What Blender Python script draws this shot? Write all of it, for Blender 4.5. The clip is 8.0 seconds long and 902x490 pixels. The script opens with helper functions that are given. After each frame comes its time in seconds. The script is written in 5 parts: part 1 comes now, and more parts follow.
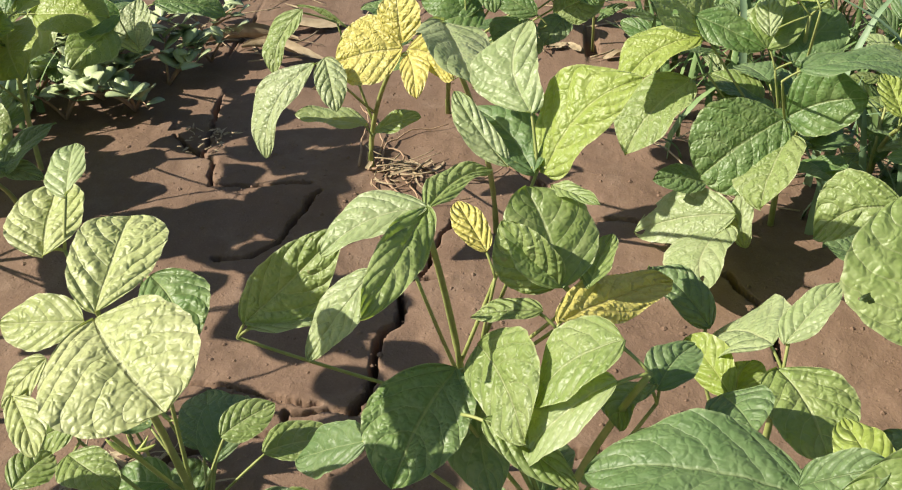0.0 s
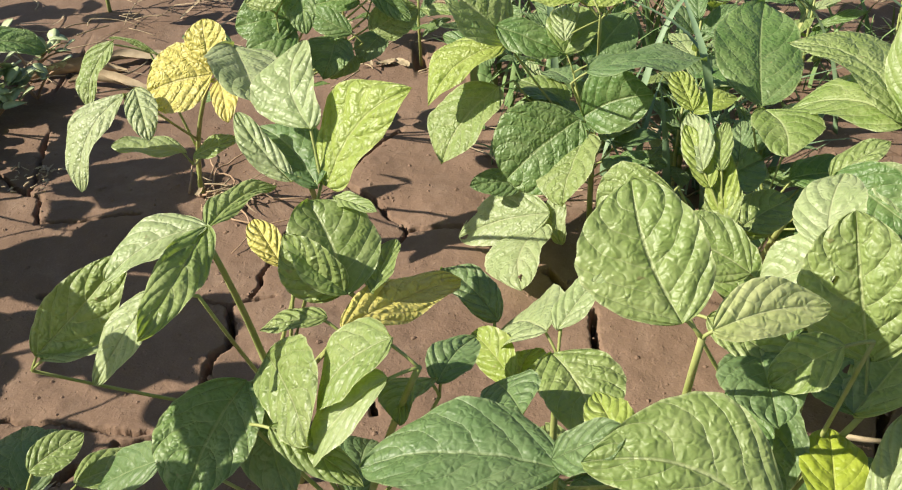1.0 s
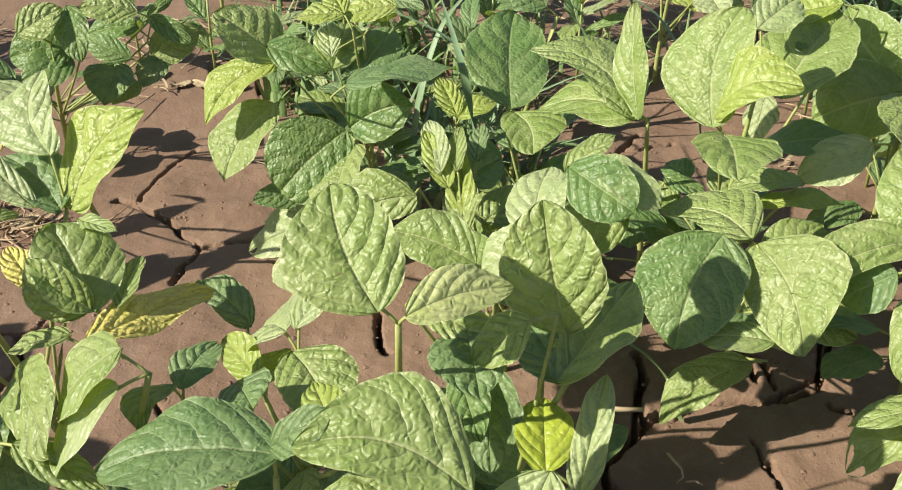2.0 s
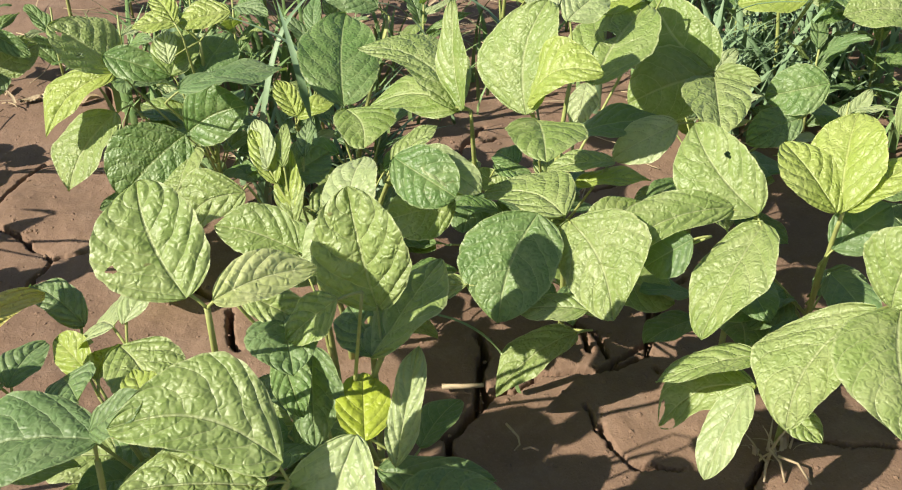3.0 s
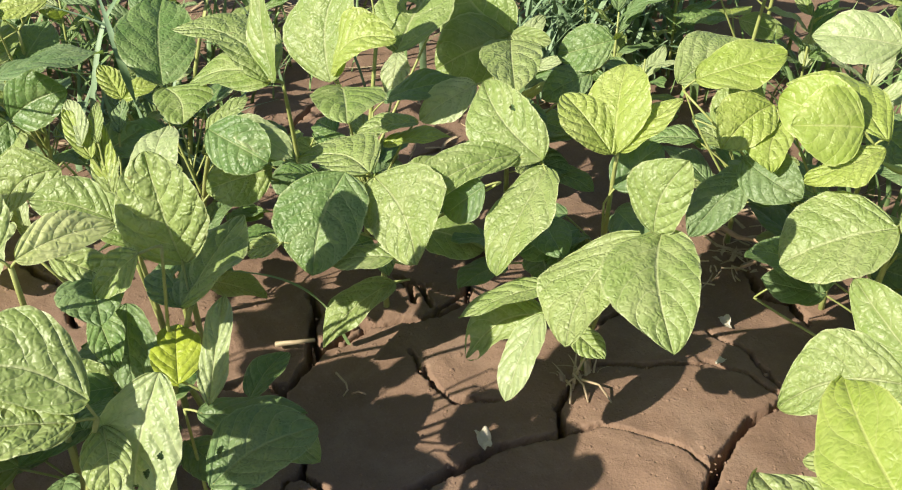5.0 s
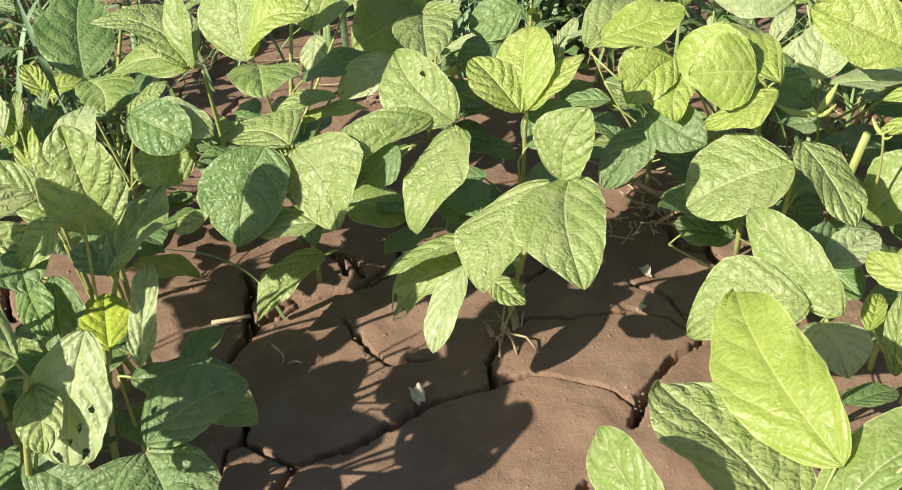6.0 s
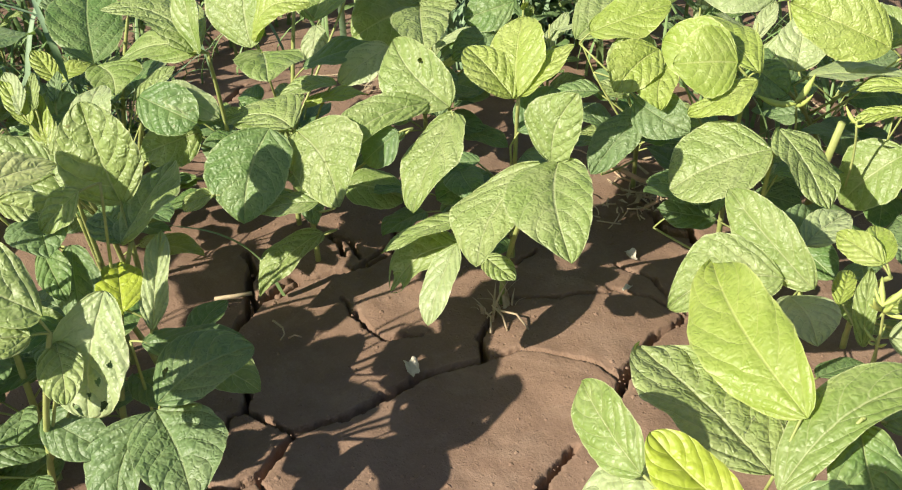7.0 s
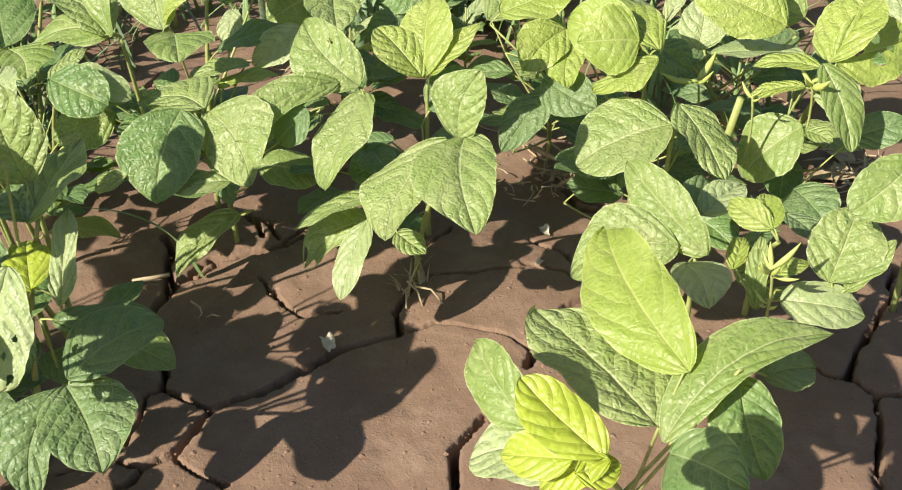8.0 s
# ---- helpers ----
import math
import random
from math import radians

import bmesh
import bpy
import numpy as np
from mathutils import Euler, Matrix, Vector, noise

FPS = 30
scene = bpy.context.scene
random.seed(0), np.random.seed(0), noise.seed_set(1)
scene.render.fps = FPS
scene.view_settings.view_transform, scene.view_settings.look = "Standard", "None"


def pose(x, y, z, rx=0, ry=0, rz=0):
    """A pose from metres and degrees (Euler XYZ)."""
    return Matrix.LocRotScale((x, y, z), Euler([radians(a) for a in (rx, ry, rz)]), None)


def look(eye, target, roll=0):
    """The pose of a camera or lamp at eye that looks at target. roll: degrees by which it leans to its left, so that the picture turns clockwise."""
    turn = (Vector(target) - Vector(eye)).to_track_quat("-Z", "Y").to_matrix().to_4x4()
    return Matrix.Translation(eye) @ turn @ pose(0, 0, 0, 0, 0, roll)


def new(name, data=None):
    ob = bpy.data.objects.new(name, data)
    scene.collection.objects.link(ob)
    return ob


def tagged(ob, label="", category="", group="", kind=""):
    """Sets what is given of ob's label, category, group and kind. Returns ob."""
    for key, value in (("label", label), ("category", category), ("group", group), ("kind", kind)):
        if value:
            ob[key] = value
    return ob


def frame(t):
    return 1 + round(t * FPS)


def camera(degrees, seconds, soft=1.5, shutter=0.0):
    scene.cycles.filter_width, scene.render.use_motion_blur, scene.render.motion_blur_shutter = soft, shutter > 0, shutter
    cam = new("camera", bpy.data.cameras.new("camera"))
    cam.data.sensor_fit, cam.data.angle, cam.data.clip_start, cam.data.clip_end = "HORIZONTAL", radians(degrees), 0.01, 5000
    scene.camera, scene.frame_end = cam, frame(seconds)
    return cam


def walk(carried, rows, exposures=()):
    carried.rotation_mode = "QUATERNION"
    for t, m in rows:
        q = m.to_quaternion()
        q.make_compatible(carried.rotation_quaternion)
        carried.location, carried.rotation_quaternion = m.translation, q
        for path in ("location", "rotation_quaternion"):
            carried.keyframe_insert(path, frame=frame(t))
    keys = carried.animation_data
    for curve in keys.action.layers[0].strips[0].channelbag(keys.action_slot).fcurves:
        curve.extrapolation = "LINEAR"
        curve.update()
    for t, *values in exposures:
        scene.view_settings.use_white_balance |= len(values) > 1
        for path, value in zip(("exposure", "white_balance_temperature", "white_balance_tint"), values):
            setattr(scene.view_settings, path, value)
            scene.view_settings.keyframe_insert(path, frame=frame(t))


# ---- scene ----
cam = camera(46.0, 8.0, soft=1.15)
PATH = [
    (0, (0.064, 0.004, 0.594), (-0.063, 1.633, -0.56), -2.4),
    (0.5, (0.087, -0.003, 0.595), (0.044, 1.634, -0.554), -2.7),
    (1, (0.123, -0.018, 0.6), (0.205, 1.628, -0.533), -2.7),
    (1.5, (0.158, -0.043, 0.611), (0.385, 1.598, -0.51), -2.3),
    (2, (0.191, -0.067, 0.618), (0.532, 1.552, -0.505), -1.7),
    (2.2, (0.200, -0.075, 0.619), (0.589, 1.536, -0.499), -1.4),
    (3.3, (0.235, -0.135, 0.631), (0.799, 1.422, -0.491), -1.6),
    (3.5, (0.238, -0.144, 0.631), (0.824, 1.406, -0.489), -1.8),
    (4, (0.243, -0.166, 0.644), (0.902, 1.367, -0.46), -1.1),
    (4.5, (0.247, -0.187, 0.644), (0.938, 1.323, -0.47), -1.3),
    (5, (0.257, -0.204, 0.644), (0.978, 1.268, -0.502), -1.0),
    (5.2, (0.263, -0.211, 0.639), (0.990, 1.245, -0.524), -1.4),
    (6.3, (0.253, -0.276, 0.630), (1.072, 1.158, -0.498), -3.1),
    (6.5, (0.248, -0.283, 0.638), (1.068, 1.145, -0.496), -2.6),
    (7, (0.231, -0.299, 0.639), (1.046, 1.132, -0.496), -2.3),
    (7.5, (0.229, -0.317, 0.643), (1.093, 1.085, -0.491), -1.0),
    (8, (0.241, -0.335, 0.638), (1.141, 1.032, -0.512), -1.2),
]
walk(cam, [(t, look(eye, target, roll)) for t, eye, target, roll in PATH],
     exposures=((0, 0.75), (1.0, 0.79), (2.0, 0.81), (3.3, 0.89), (8, 0.92)))

# ---- light: low-haze daylight, sun well up on the side of the field ----
SUN_ALT, SUN_AZ = 37.0, 185.0
world = bpy.data.worlds.new("sky")
scene.world = world
world.use_nodes = True
wn = world.node_tree
sky = wn.nodes.new("ShaderNodeTexSky")
sky.sky_type, sky.sun_disc = "NISHITA", False
sky.sun_elevation, sky.sun_rotation = radians(SUN_ALT), radians(90 - SUN_AZ)
wn.links.new(sky.outputs[0], wn.nodes["Background"].inputs[0])
wn.nodes["Background"].inputs[1].default_value = 0.067
sun = new("sun", bpy.data.lights.new("sun", "SUN"))
sun.data.energy, sun.data.angle, sun.data.color = 5.0, radians(0.6), (1.0, 0.925, 0.775)
toward = Vector((math.cos(radians(SUN_ALT)) * math.cos(radians(SUN_AZ)),
                 math.cos(radians(SUN_ALT)) * math.sin(radians(SUN_AZ)), math.sin(radians(SUN_ALT))))
sun.matrix_world = Matrix.Translation(toward * 5) @ toward.to_track_quat("Z", "Y").to_matrix().to_4x4()


# ---- materials ----
class Mat:
    """A small builder for node materials."""

    def __init__(self, name):
        self.m = bpy.data.materials.new(name)
        self.m.use_nodes = True
        self.t = self.m.node_tree
        self.bsdf = self.t.nodes["Principled BSDF"]
        self.out = self.t.nodes["Material Output"]

    def n(self, kind, **kw):
        node = self.t.nodes.new(kind)
        for k, v in kw.items():
            if k == "operation":
                node.operation = v
            elif k == "data_type":
                node.data_type = v
            elif k == "feature":
                node.feature = v
            elif k == "blend_type":
                node.blend_type = v
        return node

    def put(self, sock, v):
        if isinstance(v, bpy.types.NodeSocket):
            self.t.links.new(v, sock)
        else:
            sock.default_value = v

    def math(self, op, a, b=0.0, c=0.0):
        node = self.n("ShaderNodeMath", operation=op)
        for i, v in enumerate((a, b, c)):
            self.put(node.inputs[i], v)
        return node.outputs[0]

    def mix(self, f, a, b, blend="MIX"):
        node = self.n("ShaderNodeMix", data_type="RGBA", blend_type=blend)
        self.put(node.inputs[0], f)
        self.put(node.inputs[6], a)
        self.put(node.inputs[7], b)
        return node.outputs[2]

    def noise(self, vec, scale, detail=3.0, rough=0.55, distort=0.0):
        node = self.n("ShaderNodeTexNoise")
        self.put(node.inputs["Vector"], vec)
        node.inputs["Scale"].default_value = scale
        node.inputs["Detail"].default_value = detail
        node.inputs["Roughness"].default_value = rough
        node.inputs["Distortion"].default_value = distort
        return node.outputs[0]

    def ramp(self, f, lo, hi):
        node = self.n("ShaderNodeMapRange")
        self.put(node.inputs[0], f)
        node.inputs[1].default_value, node.inputs[2].default_value = lo, hi
        return node.outputs[0]

    def bump(self, h, strength, dist, after=None):
        node = self.n("ShaderNodeBump")
        self.put(node.inputs["Height"], h)
        node.inputs["Strength"].default_value = strength
        node.inputs["Distance"].default_value = dist
        if after is not None:
            self.t.links.new(after, node.inputs["Normal"])
        return node.outputs[0]


def rgb(r, g, b):
    return (r, g, b, 1.0)


VEINS = 5.2


def leaf_material(name, main, second, vein, mottle=0.3, gloss=0.47, through_part=0.32, pucker=1.0):
    """Thin leaf blade: arching side veins, small blisters between them, patches of a second tone, light passing through."""
    k = Mat(name)
    uv = k.n("ShaderNodeUVMap").outputs[0]
    sep = k.n("ShaderNodeSeparateXYZ")
    k.put(sep.inputs[0], uv)
    obj = k.n("ShaderNodeTexCoord").outputs["Object"]
    rnd = k.n("ShaderNodeObjectInfo").outputs["Random"]
    shift = k.n("ShaderNodeVectorMath", operation="ADD")
    k.put(shift.inputs[0], obj)
    comb = k.n("ShaderNodeCombineXYZ")
    k.put(comb.inputs[0], k.math("MULTIPLY", rnd, 37.0))
    k.put(comb.inputs[1], k.math("MULTIPLY", rnd, 11.0))
    k.put(shift.inputs[1], comb.outputs[0])
    pos = shift.outputs[0]
    side = k.math("ABSOLUTE", sep.outputs[0])
    arc = k.math("ADD", k.math("MULTIPLY", side, 0.12), k.math("MULTIPLY", k.math("MULTIPLY", side, side), 0.24))
    p = k.math("MULTIPLY", k.math("SUBTRACT", sep.outputs[1], arc), VEINS)
    p = k.math("ADD", p, k.math("MULTIPLY", k.math("SUBTRACT", k.noise(pos, 60, 2), 0.5), 0.5))
    near = k.math("ABSOLUTE", k.math("SUBTRACT", k.math("FRACT", k.math("ADD", p, 0.5)), 0.5))
    lateral = k.ramp(near, 0.05, 0.012)
    mid = k.ramp(side, 0.045, 0.016)
    bent = k.n("ShaderNodeVectorMath", operation="ADD")
    k.put(bent.inputs[0], pos)
    sway = k.n("ShaderNodeTexNoise")
    k.put(sway.inputs["Vector"], pos)
    sway.inputs["Scale"].default_value = 130
    sway.inputs["Detail"].default_value = 1.0
    amount = k.n("ShaderNodeVectorMath", operation="SCALE")
    k.put(amount.inputs[0], sway.outputs["Color"])
    amount.inputs["Scale"].default_value = 0.011
    k.put(bent.inputs[1], amount.outputs[0])
    cells = k.n("ShaderNodeTexVoronoi", feature="SMOOTH_F1")
    k.put(cells.inputs["Vector"], bent.outputs[0])
    cells.inputs["Scale"].default_value = 255
    cells.inputs["Smoothness"].default_value = 0.35
    hollow = cells.outputs["Distance"]
    rib = k.math("POWER", k.math("MINIMUM", k.math("MULTIPLY", near, 2.8), 1.0), 0.55)
    spine = k.math("POWER", k.math("MINIMUM", k.math("MULTIPLY", side, 5.0), 1.0), 0.6)
    swell = k.noise(pos, 95, 2, 0.5)
    blister = k.math("ADD", k.math("MULTIPLY", k.math("MULTIPLY", rib, spine), 0.75), k.math("MULTIPLY", swell, 0.35))
    blister = k.math("SUBTRACT", blister, k.math("MULTIPLY", hollow, 0.85))
    net = k.ramp(hollow, 0.5, 0.75)
    veins = k.math("MAXIMUM", mid, k.math("MAXIMUM", k.math("MULTIPLY", lateral, 0.6), k.math("MULTIPLY", net, 0.2)))
    patch = k.ramp(k.noise(pos, 34, 3, 0.6, 0.6), 0.47, 0.66)
    fine = k.noise(pos, 420, 2, 0.6)
    col = k.mix(k.math("MULTIPLY", patch, mottle), main, second)
    col = k.mix(k.math("MULTIPLY", k.ramp(rnd, 0.0, 1.0), 0.35), col, second)
    col = k.mix(k.math("MULTIPLY", veins, 0.6), col, vein)
    dark = k.mix(0.5, col, rgb(0.02, 0.04, 0.008))
    col = k.mix(k.math("MULTIPLY", k.ramp(fine, 0.5, 0.75), 0.22), col, dark)
    speck = k.ramp(k.noise(pos, 120, 2, 0.5), 0.75, 0.78)
    col = k.mix(k.math("MULTIPLY", speck, 0.5), col, rgb(0.25, 0.19, 0.09))
    dust = k.ramp(k.noise(pos, 18, 3, 0.6), 0.45, 0.75)
    col = k.mix(k.math("MULTIPLY", dust, 0.16), col, rgb(0.46, 0.46, 0.30))
    rim = k.ramp(side, 0.945, 0.975)
    col = k.mix(k.math("MULTIPLY", rim, 0.5), col, vein)
    k.put(k.bsdf.inputs["Base Color"], col)
    k.put(k.bsdf.inputs["Roughness"], k.math("ADD", k.math("MULTIPLY", fine, 0.16), gloss - 0.1))
    k.bsdf.inputs["Specular IOR Level"].default_value = 0.5
    relief = k.math("ADD", blister, k.math("MULTIPLY", k.noise(pos, 380, 2, 0.5), 0.16))
    relief = k.math("SUBTRACT", relief, k.math("MULTIPLY", mid, 0.4))
    nrm = k.bump(relief, 0.8, 0.0019 * pucker)
    k.put(nrm.node.inputs["Strength"], k.math("ADD", k.math("MULTIPLY", rnd, 0.45), 0.45))
    k.t.links.new(nrm, k.bsdf.inputs["Normal"])
    glow = k.n("ShaderNodeBsdfTranslucent")
    k.put(glow.inputs[0], k.mix(1.0, col, rgb(1.25, 1.3, 0.45), "MULTIPLY"))
    k.t.links.new(nrm, glow.inputs["Normal"])
    both = k.n("ShaderNodeMixShader")
    both.inputs[0].default_value = through_part
    k.t.links.new(k.bsdf.outputs[0], both.inputs[1])
    k.t.links.new(glow.outputs[0], both.inputs[2])
    k.t.links.new(both.outputs[0], k.out.inputs[0])
    return k.m


def plain_material(name, a, b, scale=60, rough=0.6, bump=0.3, dist=0.001, spec=0.3):
    """Two-tone grained surface with fine relief."""
    k = Mat(name)
    obj = k.n("ShaderNodeTexCoord").outputs["Object"]
    rnd = k.n("ShaderNodeObjectInfo").outputs["Random"]
    f = k.noise(obj, scale, 4, 0.6)
    col = k.mix(k.ramp(f, 0.3, 0.7), a, b)
    col = k.mix(k.math("MULTIPLY", rnd, 0.35), col, b)
    k.put(k.bsdf.inputs["Base Color"], col)
    k.bsdf.inputs["Roughness"].default_value = rough
    k.bsdf.inputs["Specular IOR Level"].default_value = spec
    k.t.links.new(k.bump(k.noise(obj, scale * 5, 3), bump, dist), k.bsdf.inputs["Normal"])
    return k.m


def soil_material():
    """Dry, crusted red-brown clay: smooth crust, grit, pits and pale dusting."""
    k = Mat("dry_clay_soil")
    obj = k.n("ShaderNodeTexCoord").outputs["Object"]
    big = k.noise(obj, 5, 4, 0.6)
    mid = k.noise(obj, 38, 5, 0.62)
    grit = k.noise(obj, 420, 3, 0.6)
    col = k.mix(k.ramp(big, 0.3, 0.7), rgb(0.160, 0.100, 0.067), rgb(0.212, 0.138, 0.095))
    col = k.mix(k.math("MULTIPLY", k.ramp(mid, 0.42, 0.7), 0.45), col, rgb(0.140, 0.086, 0.058))
    col = k.mix(k.math("MULTIPLY", k.ramp(k.noise(obj, 16, 4, 0.65, 0.8), 0.52, 0.7), 0.4), col, rgb(0.26, 0.185, 0.135))
    col = k.mix(k.math("MULTIPLY", k.ramp(grit, 0.58, 0.75), 0.4), col, rgb(0.30, 0.205, 0.150))
    col = k.mix(k.math("MULTIPLY", k.ramp(grit, 0.42, 0.3), 0.4), col, rgb(0.13, 0.076, 0.051))
    crumb = k.n("ShaderNodeTexVoronoi")
    k.put(crumb.inputs["Vector"], obj)
    crumb.inputs["Scale"].default_value = 95
    pits = k.math("MULTIPLY", k.ramp(crumb.outputs["Distance"], 0.14, 0.05), k.ramp(k.noise(obj, 22, 2), 0.5, 0.62))
    k.put(k.bsdf.inputs["Base Color"], col)
    k.bsdf.inputs["Roughness"].default_value = 0.85
    k.bsdf.inputs["Specular IOR Level"].default_value = 0.3
    h = k.math("ADD", k.math("MULTIPLY", mid, 1.5), k.math("MULTIPLY", grit, 0.3))
    h = k.math("SUBTRACT", h, k.math("MULTIPLY", pits, 0.8))
    h = k.math("ADD", h, k.math("MULTIPLY", k.ramp(k.noise(obj, 150, 3, 0.6), 0.58, 0.72), 0.3))
    k.t.links.new(k.bump(h, 0.5, 0.0034), k.bsdf.inputs["Normal"])
    return k.m


green = leaf_material("leaf_green", rgb(0.195, 0.280, 0.068), rgb(0.365, 0.420, 0.175), rgb(0.46, 0.50, 0.26), 0.45, pucker=1.15)
# Deeper green; partly shade put into the colour of leaves that stand in shadow.
deep = leaf_material("leaf_deep_green", rgb(0.100, 0.195, 0.048), rgb(0.235, 0.325, 0.115), rgb(0.35, 0.42, 0.19), 0.5)
pale = leaf_material("leaf_pale_dusty", rgb(0.300, 0.38, 0.16), rgb(0.44, 0.49, 0.28), rgb(0.49, 0.52, 0.30), 0.5, pucker=0.9)
lime = leaf_material("leaf_lime", rgb(0.260, 0.345, 0.058), rgb(0.390, 0.445, 0.130), rgb(0.46, 0.50, 0.18), 0.4)
bright = leaf_material("leaf_bright_lime", rgb(0.330, 0.415, 0.035), rgb(0.44, 0.49, 0.07), rgb(0.50, 0.54, 0.13), 0.4, pucker=0.7)
yellow = leaf_material("leaf_yellow", rgb(0.66, 0.56, 0.15), rgb(0.52, 0.52, 0.13), rgb(0.70, 0.62, 0.30), 0.35, pucker=1.5)
# Dull blue-green: shade and sky tint put into the colour of shadowed leaves.
dull = leaf_material("leaf_dull_shade_blue_green", rgb(0.120, 0.205, 0.072), rgb(0.215, 0.295, 0.125), rgb(0.29, 0.37, 0.18), 0.4, 0.5)
cream = leaf_material("leaf_cream_mottled", rgb(0.40, 0.46, 0.17), rgb(0.54, 0.56, 0.29), rgb(0.58, 0.60, 0.34), 0.5, pucker=1.05)
stalk = plain_material("green_stalk", rgb(0.21, 0.26, 0.065), rgb(0.33, 0.35, 0.13), 80, 0.5)
straw = plain_material("dry_straw", rgb(0.30, 0.22, 0.13), rgb(0.44, 0.35, 0.23), 120, 0.75)
root_bark = plain_material("dry_root_bark", rgb(0.30, 0.19, 0.12), rgb(0.42, 0.29, 0.19), 150, 0.85)
husk = plain_material("white_husk", rgb(0.60, 0.56, 0.46), rgb(0.42, 0.35, 0.25), 90, 0.6)
grass_green = plain_material("grass_blade_green", rgb(0.10, 0.19, 0.06), rgb(0.20, 0.28, 0.11), 60, 0.5)
soil = soil_material()


# ---- ground: one sheet, finely modelled where the camera passes ----
def lattice(x, y, cell, seed):
    """Smooth random heights, -1 to 1, with bumps about cell metres across."""
    r = np.random.RandomState(seed).uniform(-1, 1, (256, 256))
    fx, fy = x / cell + 1000.0, y / cell + 1000.0
    ix, iy = np.floor(fx).astype(int), np.floor(fy).astype(int)
    u, v = fx - ix, fy - iy
    u, v = u * u * (3 - 2 * u), v * v * (3 - 2 * v)
    a, b = r[ix % 256, iy % 256], r[(ix + 1) % 256, iy % 256]
    c, d = r[ix % 256, (iy + 1) % 256], r[(ix + 1) % 256, (iy + 1) % 256]
    return (a * (1 - u) + b * u) * (1 - v) + (c * (1 - u) + d * u) * v


SEAMS = []


def crack(width, *line):
    """A shrinkage crack along a line on the ground."""
    for (ax, ay), (bx, by) in zip(line, line[1:]):
        SEAMS.append((width, ax, ay, bx, by))


crack(0.0085, (0.341, 0.295), (0.358, 0.309), (0.391, 0.306), (0.416, 0.324), (0.435, 0.338), (0.471, 0.333), (0.517, 0.336), (0.567, 0.340), (0.601, 0.336), (0.622, 0.336))
crack(0.0045, (0.622, 0.336), (0.633, 0.360), (0.653, 0.373), (0.665, 0.382))
crack(0.0032, (0.700, 0.416), (0.719, 0.434), (0.759, 0.444))
crack(0.0045, (0.435, 0.338), (0.417, 0.370), (0.411, 0.388))
crack(0.0070, (0.411, 0.388), (0.420, 0.405), (0.427, 0.429), (0.426, 0.449))
crack(0.0030, (0.411, 0.388), (0.394, 0.386), (0.375, 0.357), (0.358, 0.344))
crack(0.0038, (0.387, 0.308), (0.392, 0.285), (0.410, 0.247))
crack(0.0034, (0.359, 0.312), (0.342, 0.332), (0.302, 0.341))
crack(0.0024, (0.622, 0.336), (0.656, 0.322), (0.687, 0.290), (0.703, 0.258), (0.702, 0.240))
crack(0.0078, (0.689, 0.226), (0.713, 0.245), (0.747, 0.259), (0.789, 0.269), (0.806, 0.272))
crack(0.0062, (0.534, 0.125), (0.554, 0.146), (0.573, 0.170), (0.597, 0.185), (0.621, 0.194))
crack(0.0026, (0.691, 0.389), (0.729, 0.366), (0.779, 0.349), (0.807, 0.314), (0.808, 0.274))
crack(0.0062, (0.423, 0.500), (0.433, 0.503), (0.466, 0.528), (0.490, 0.534), (0.515, 0.550), (0.586, 0.525), (0.635, 0.541), (0.687, 0.598))
crack(0.0046, (0.466, 0.528), (0.495, 0.575), (0.501, 0.607))
crack(0.0034, (0.600, 0.540), (0.599, 0.578), (0.596, 0.599))
crack(0.0020, (0.557, 0.464), (0.550, 0.435), (0.556, 0.411), (0.592, 0.396))
crack(0.0050, (0.906, 0.049), (0.958, 0.074), (1.031, 0.105), (1.079, 0.129))
crack(0.0040, (0.906, 0.049), (0.898, 0.064), (0.899, 0.077))
crack(0.0060, (0.906, 0.049), (0.911, 0.025), (0.929, 0.011))
crack(0.0050, (0.910, 0.024), (0.862, -0.016), (0.828, -0.045))
crack(0.0070, (0.907, 0.433), (0.922, 0.395), (0.913, 0.363))
crack(0.0040, (0.814, 0.277), (0.827, 0.338), (0.813, 0.383))
crack(0.0032, (0.786, 0.524), (0.776, 0.577))
crack(0.0085, (-0.048, 0.774), (-0.043, 0.725), (-0.056, 0.686), (-0.056, 0.643), (-0.064, 0.610))
crack(0.0034, (-0.048, 0.779), (-0.033, 0.785), (-0.003, 0.788))
crack(0.0036, (-0.025, 0.792), (-0.022, 0.829), (-0.011, 0.868), (0.004, 0.915))
crack(0.0075, (-0.210, 0.550), (-0.206, 0.560), (-0.189, 0.570), (-0.159, 0.578), (-0.143, 0.589), (-0.115, 0.587))
crack(0.0036, (-0.122, 0.586), (-0.123, 0.602), (-0.120, 0.612))
crack(0.0036, (-0.120, 0.614), (-0.092, 0.612), (-0.064, 0.610))
crack(0.0026, (-0.218, 0.647), (-0.173, 0.641), (-0.132, 0.628), (-0.093, 0.619))
crack(0.0055, (-0.145, 0.937), (-0.149, 0.926), (-0.163, 0.883), (-0.173, 0.843), (-0.191, 0.818), (-0.229, 0.814))
crack(0.0028, (-0.267, 0.945), (-0.211, 0.945), (-0.157, 0.952))
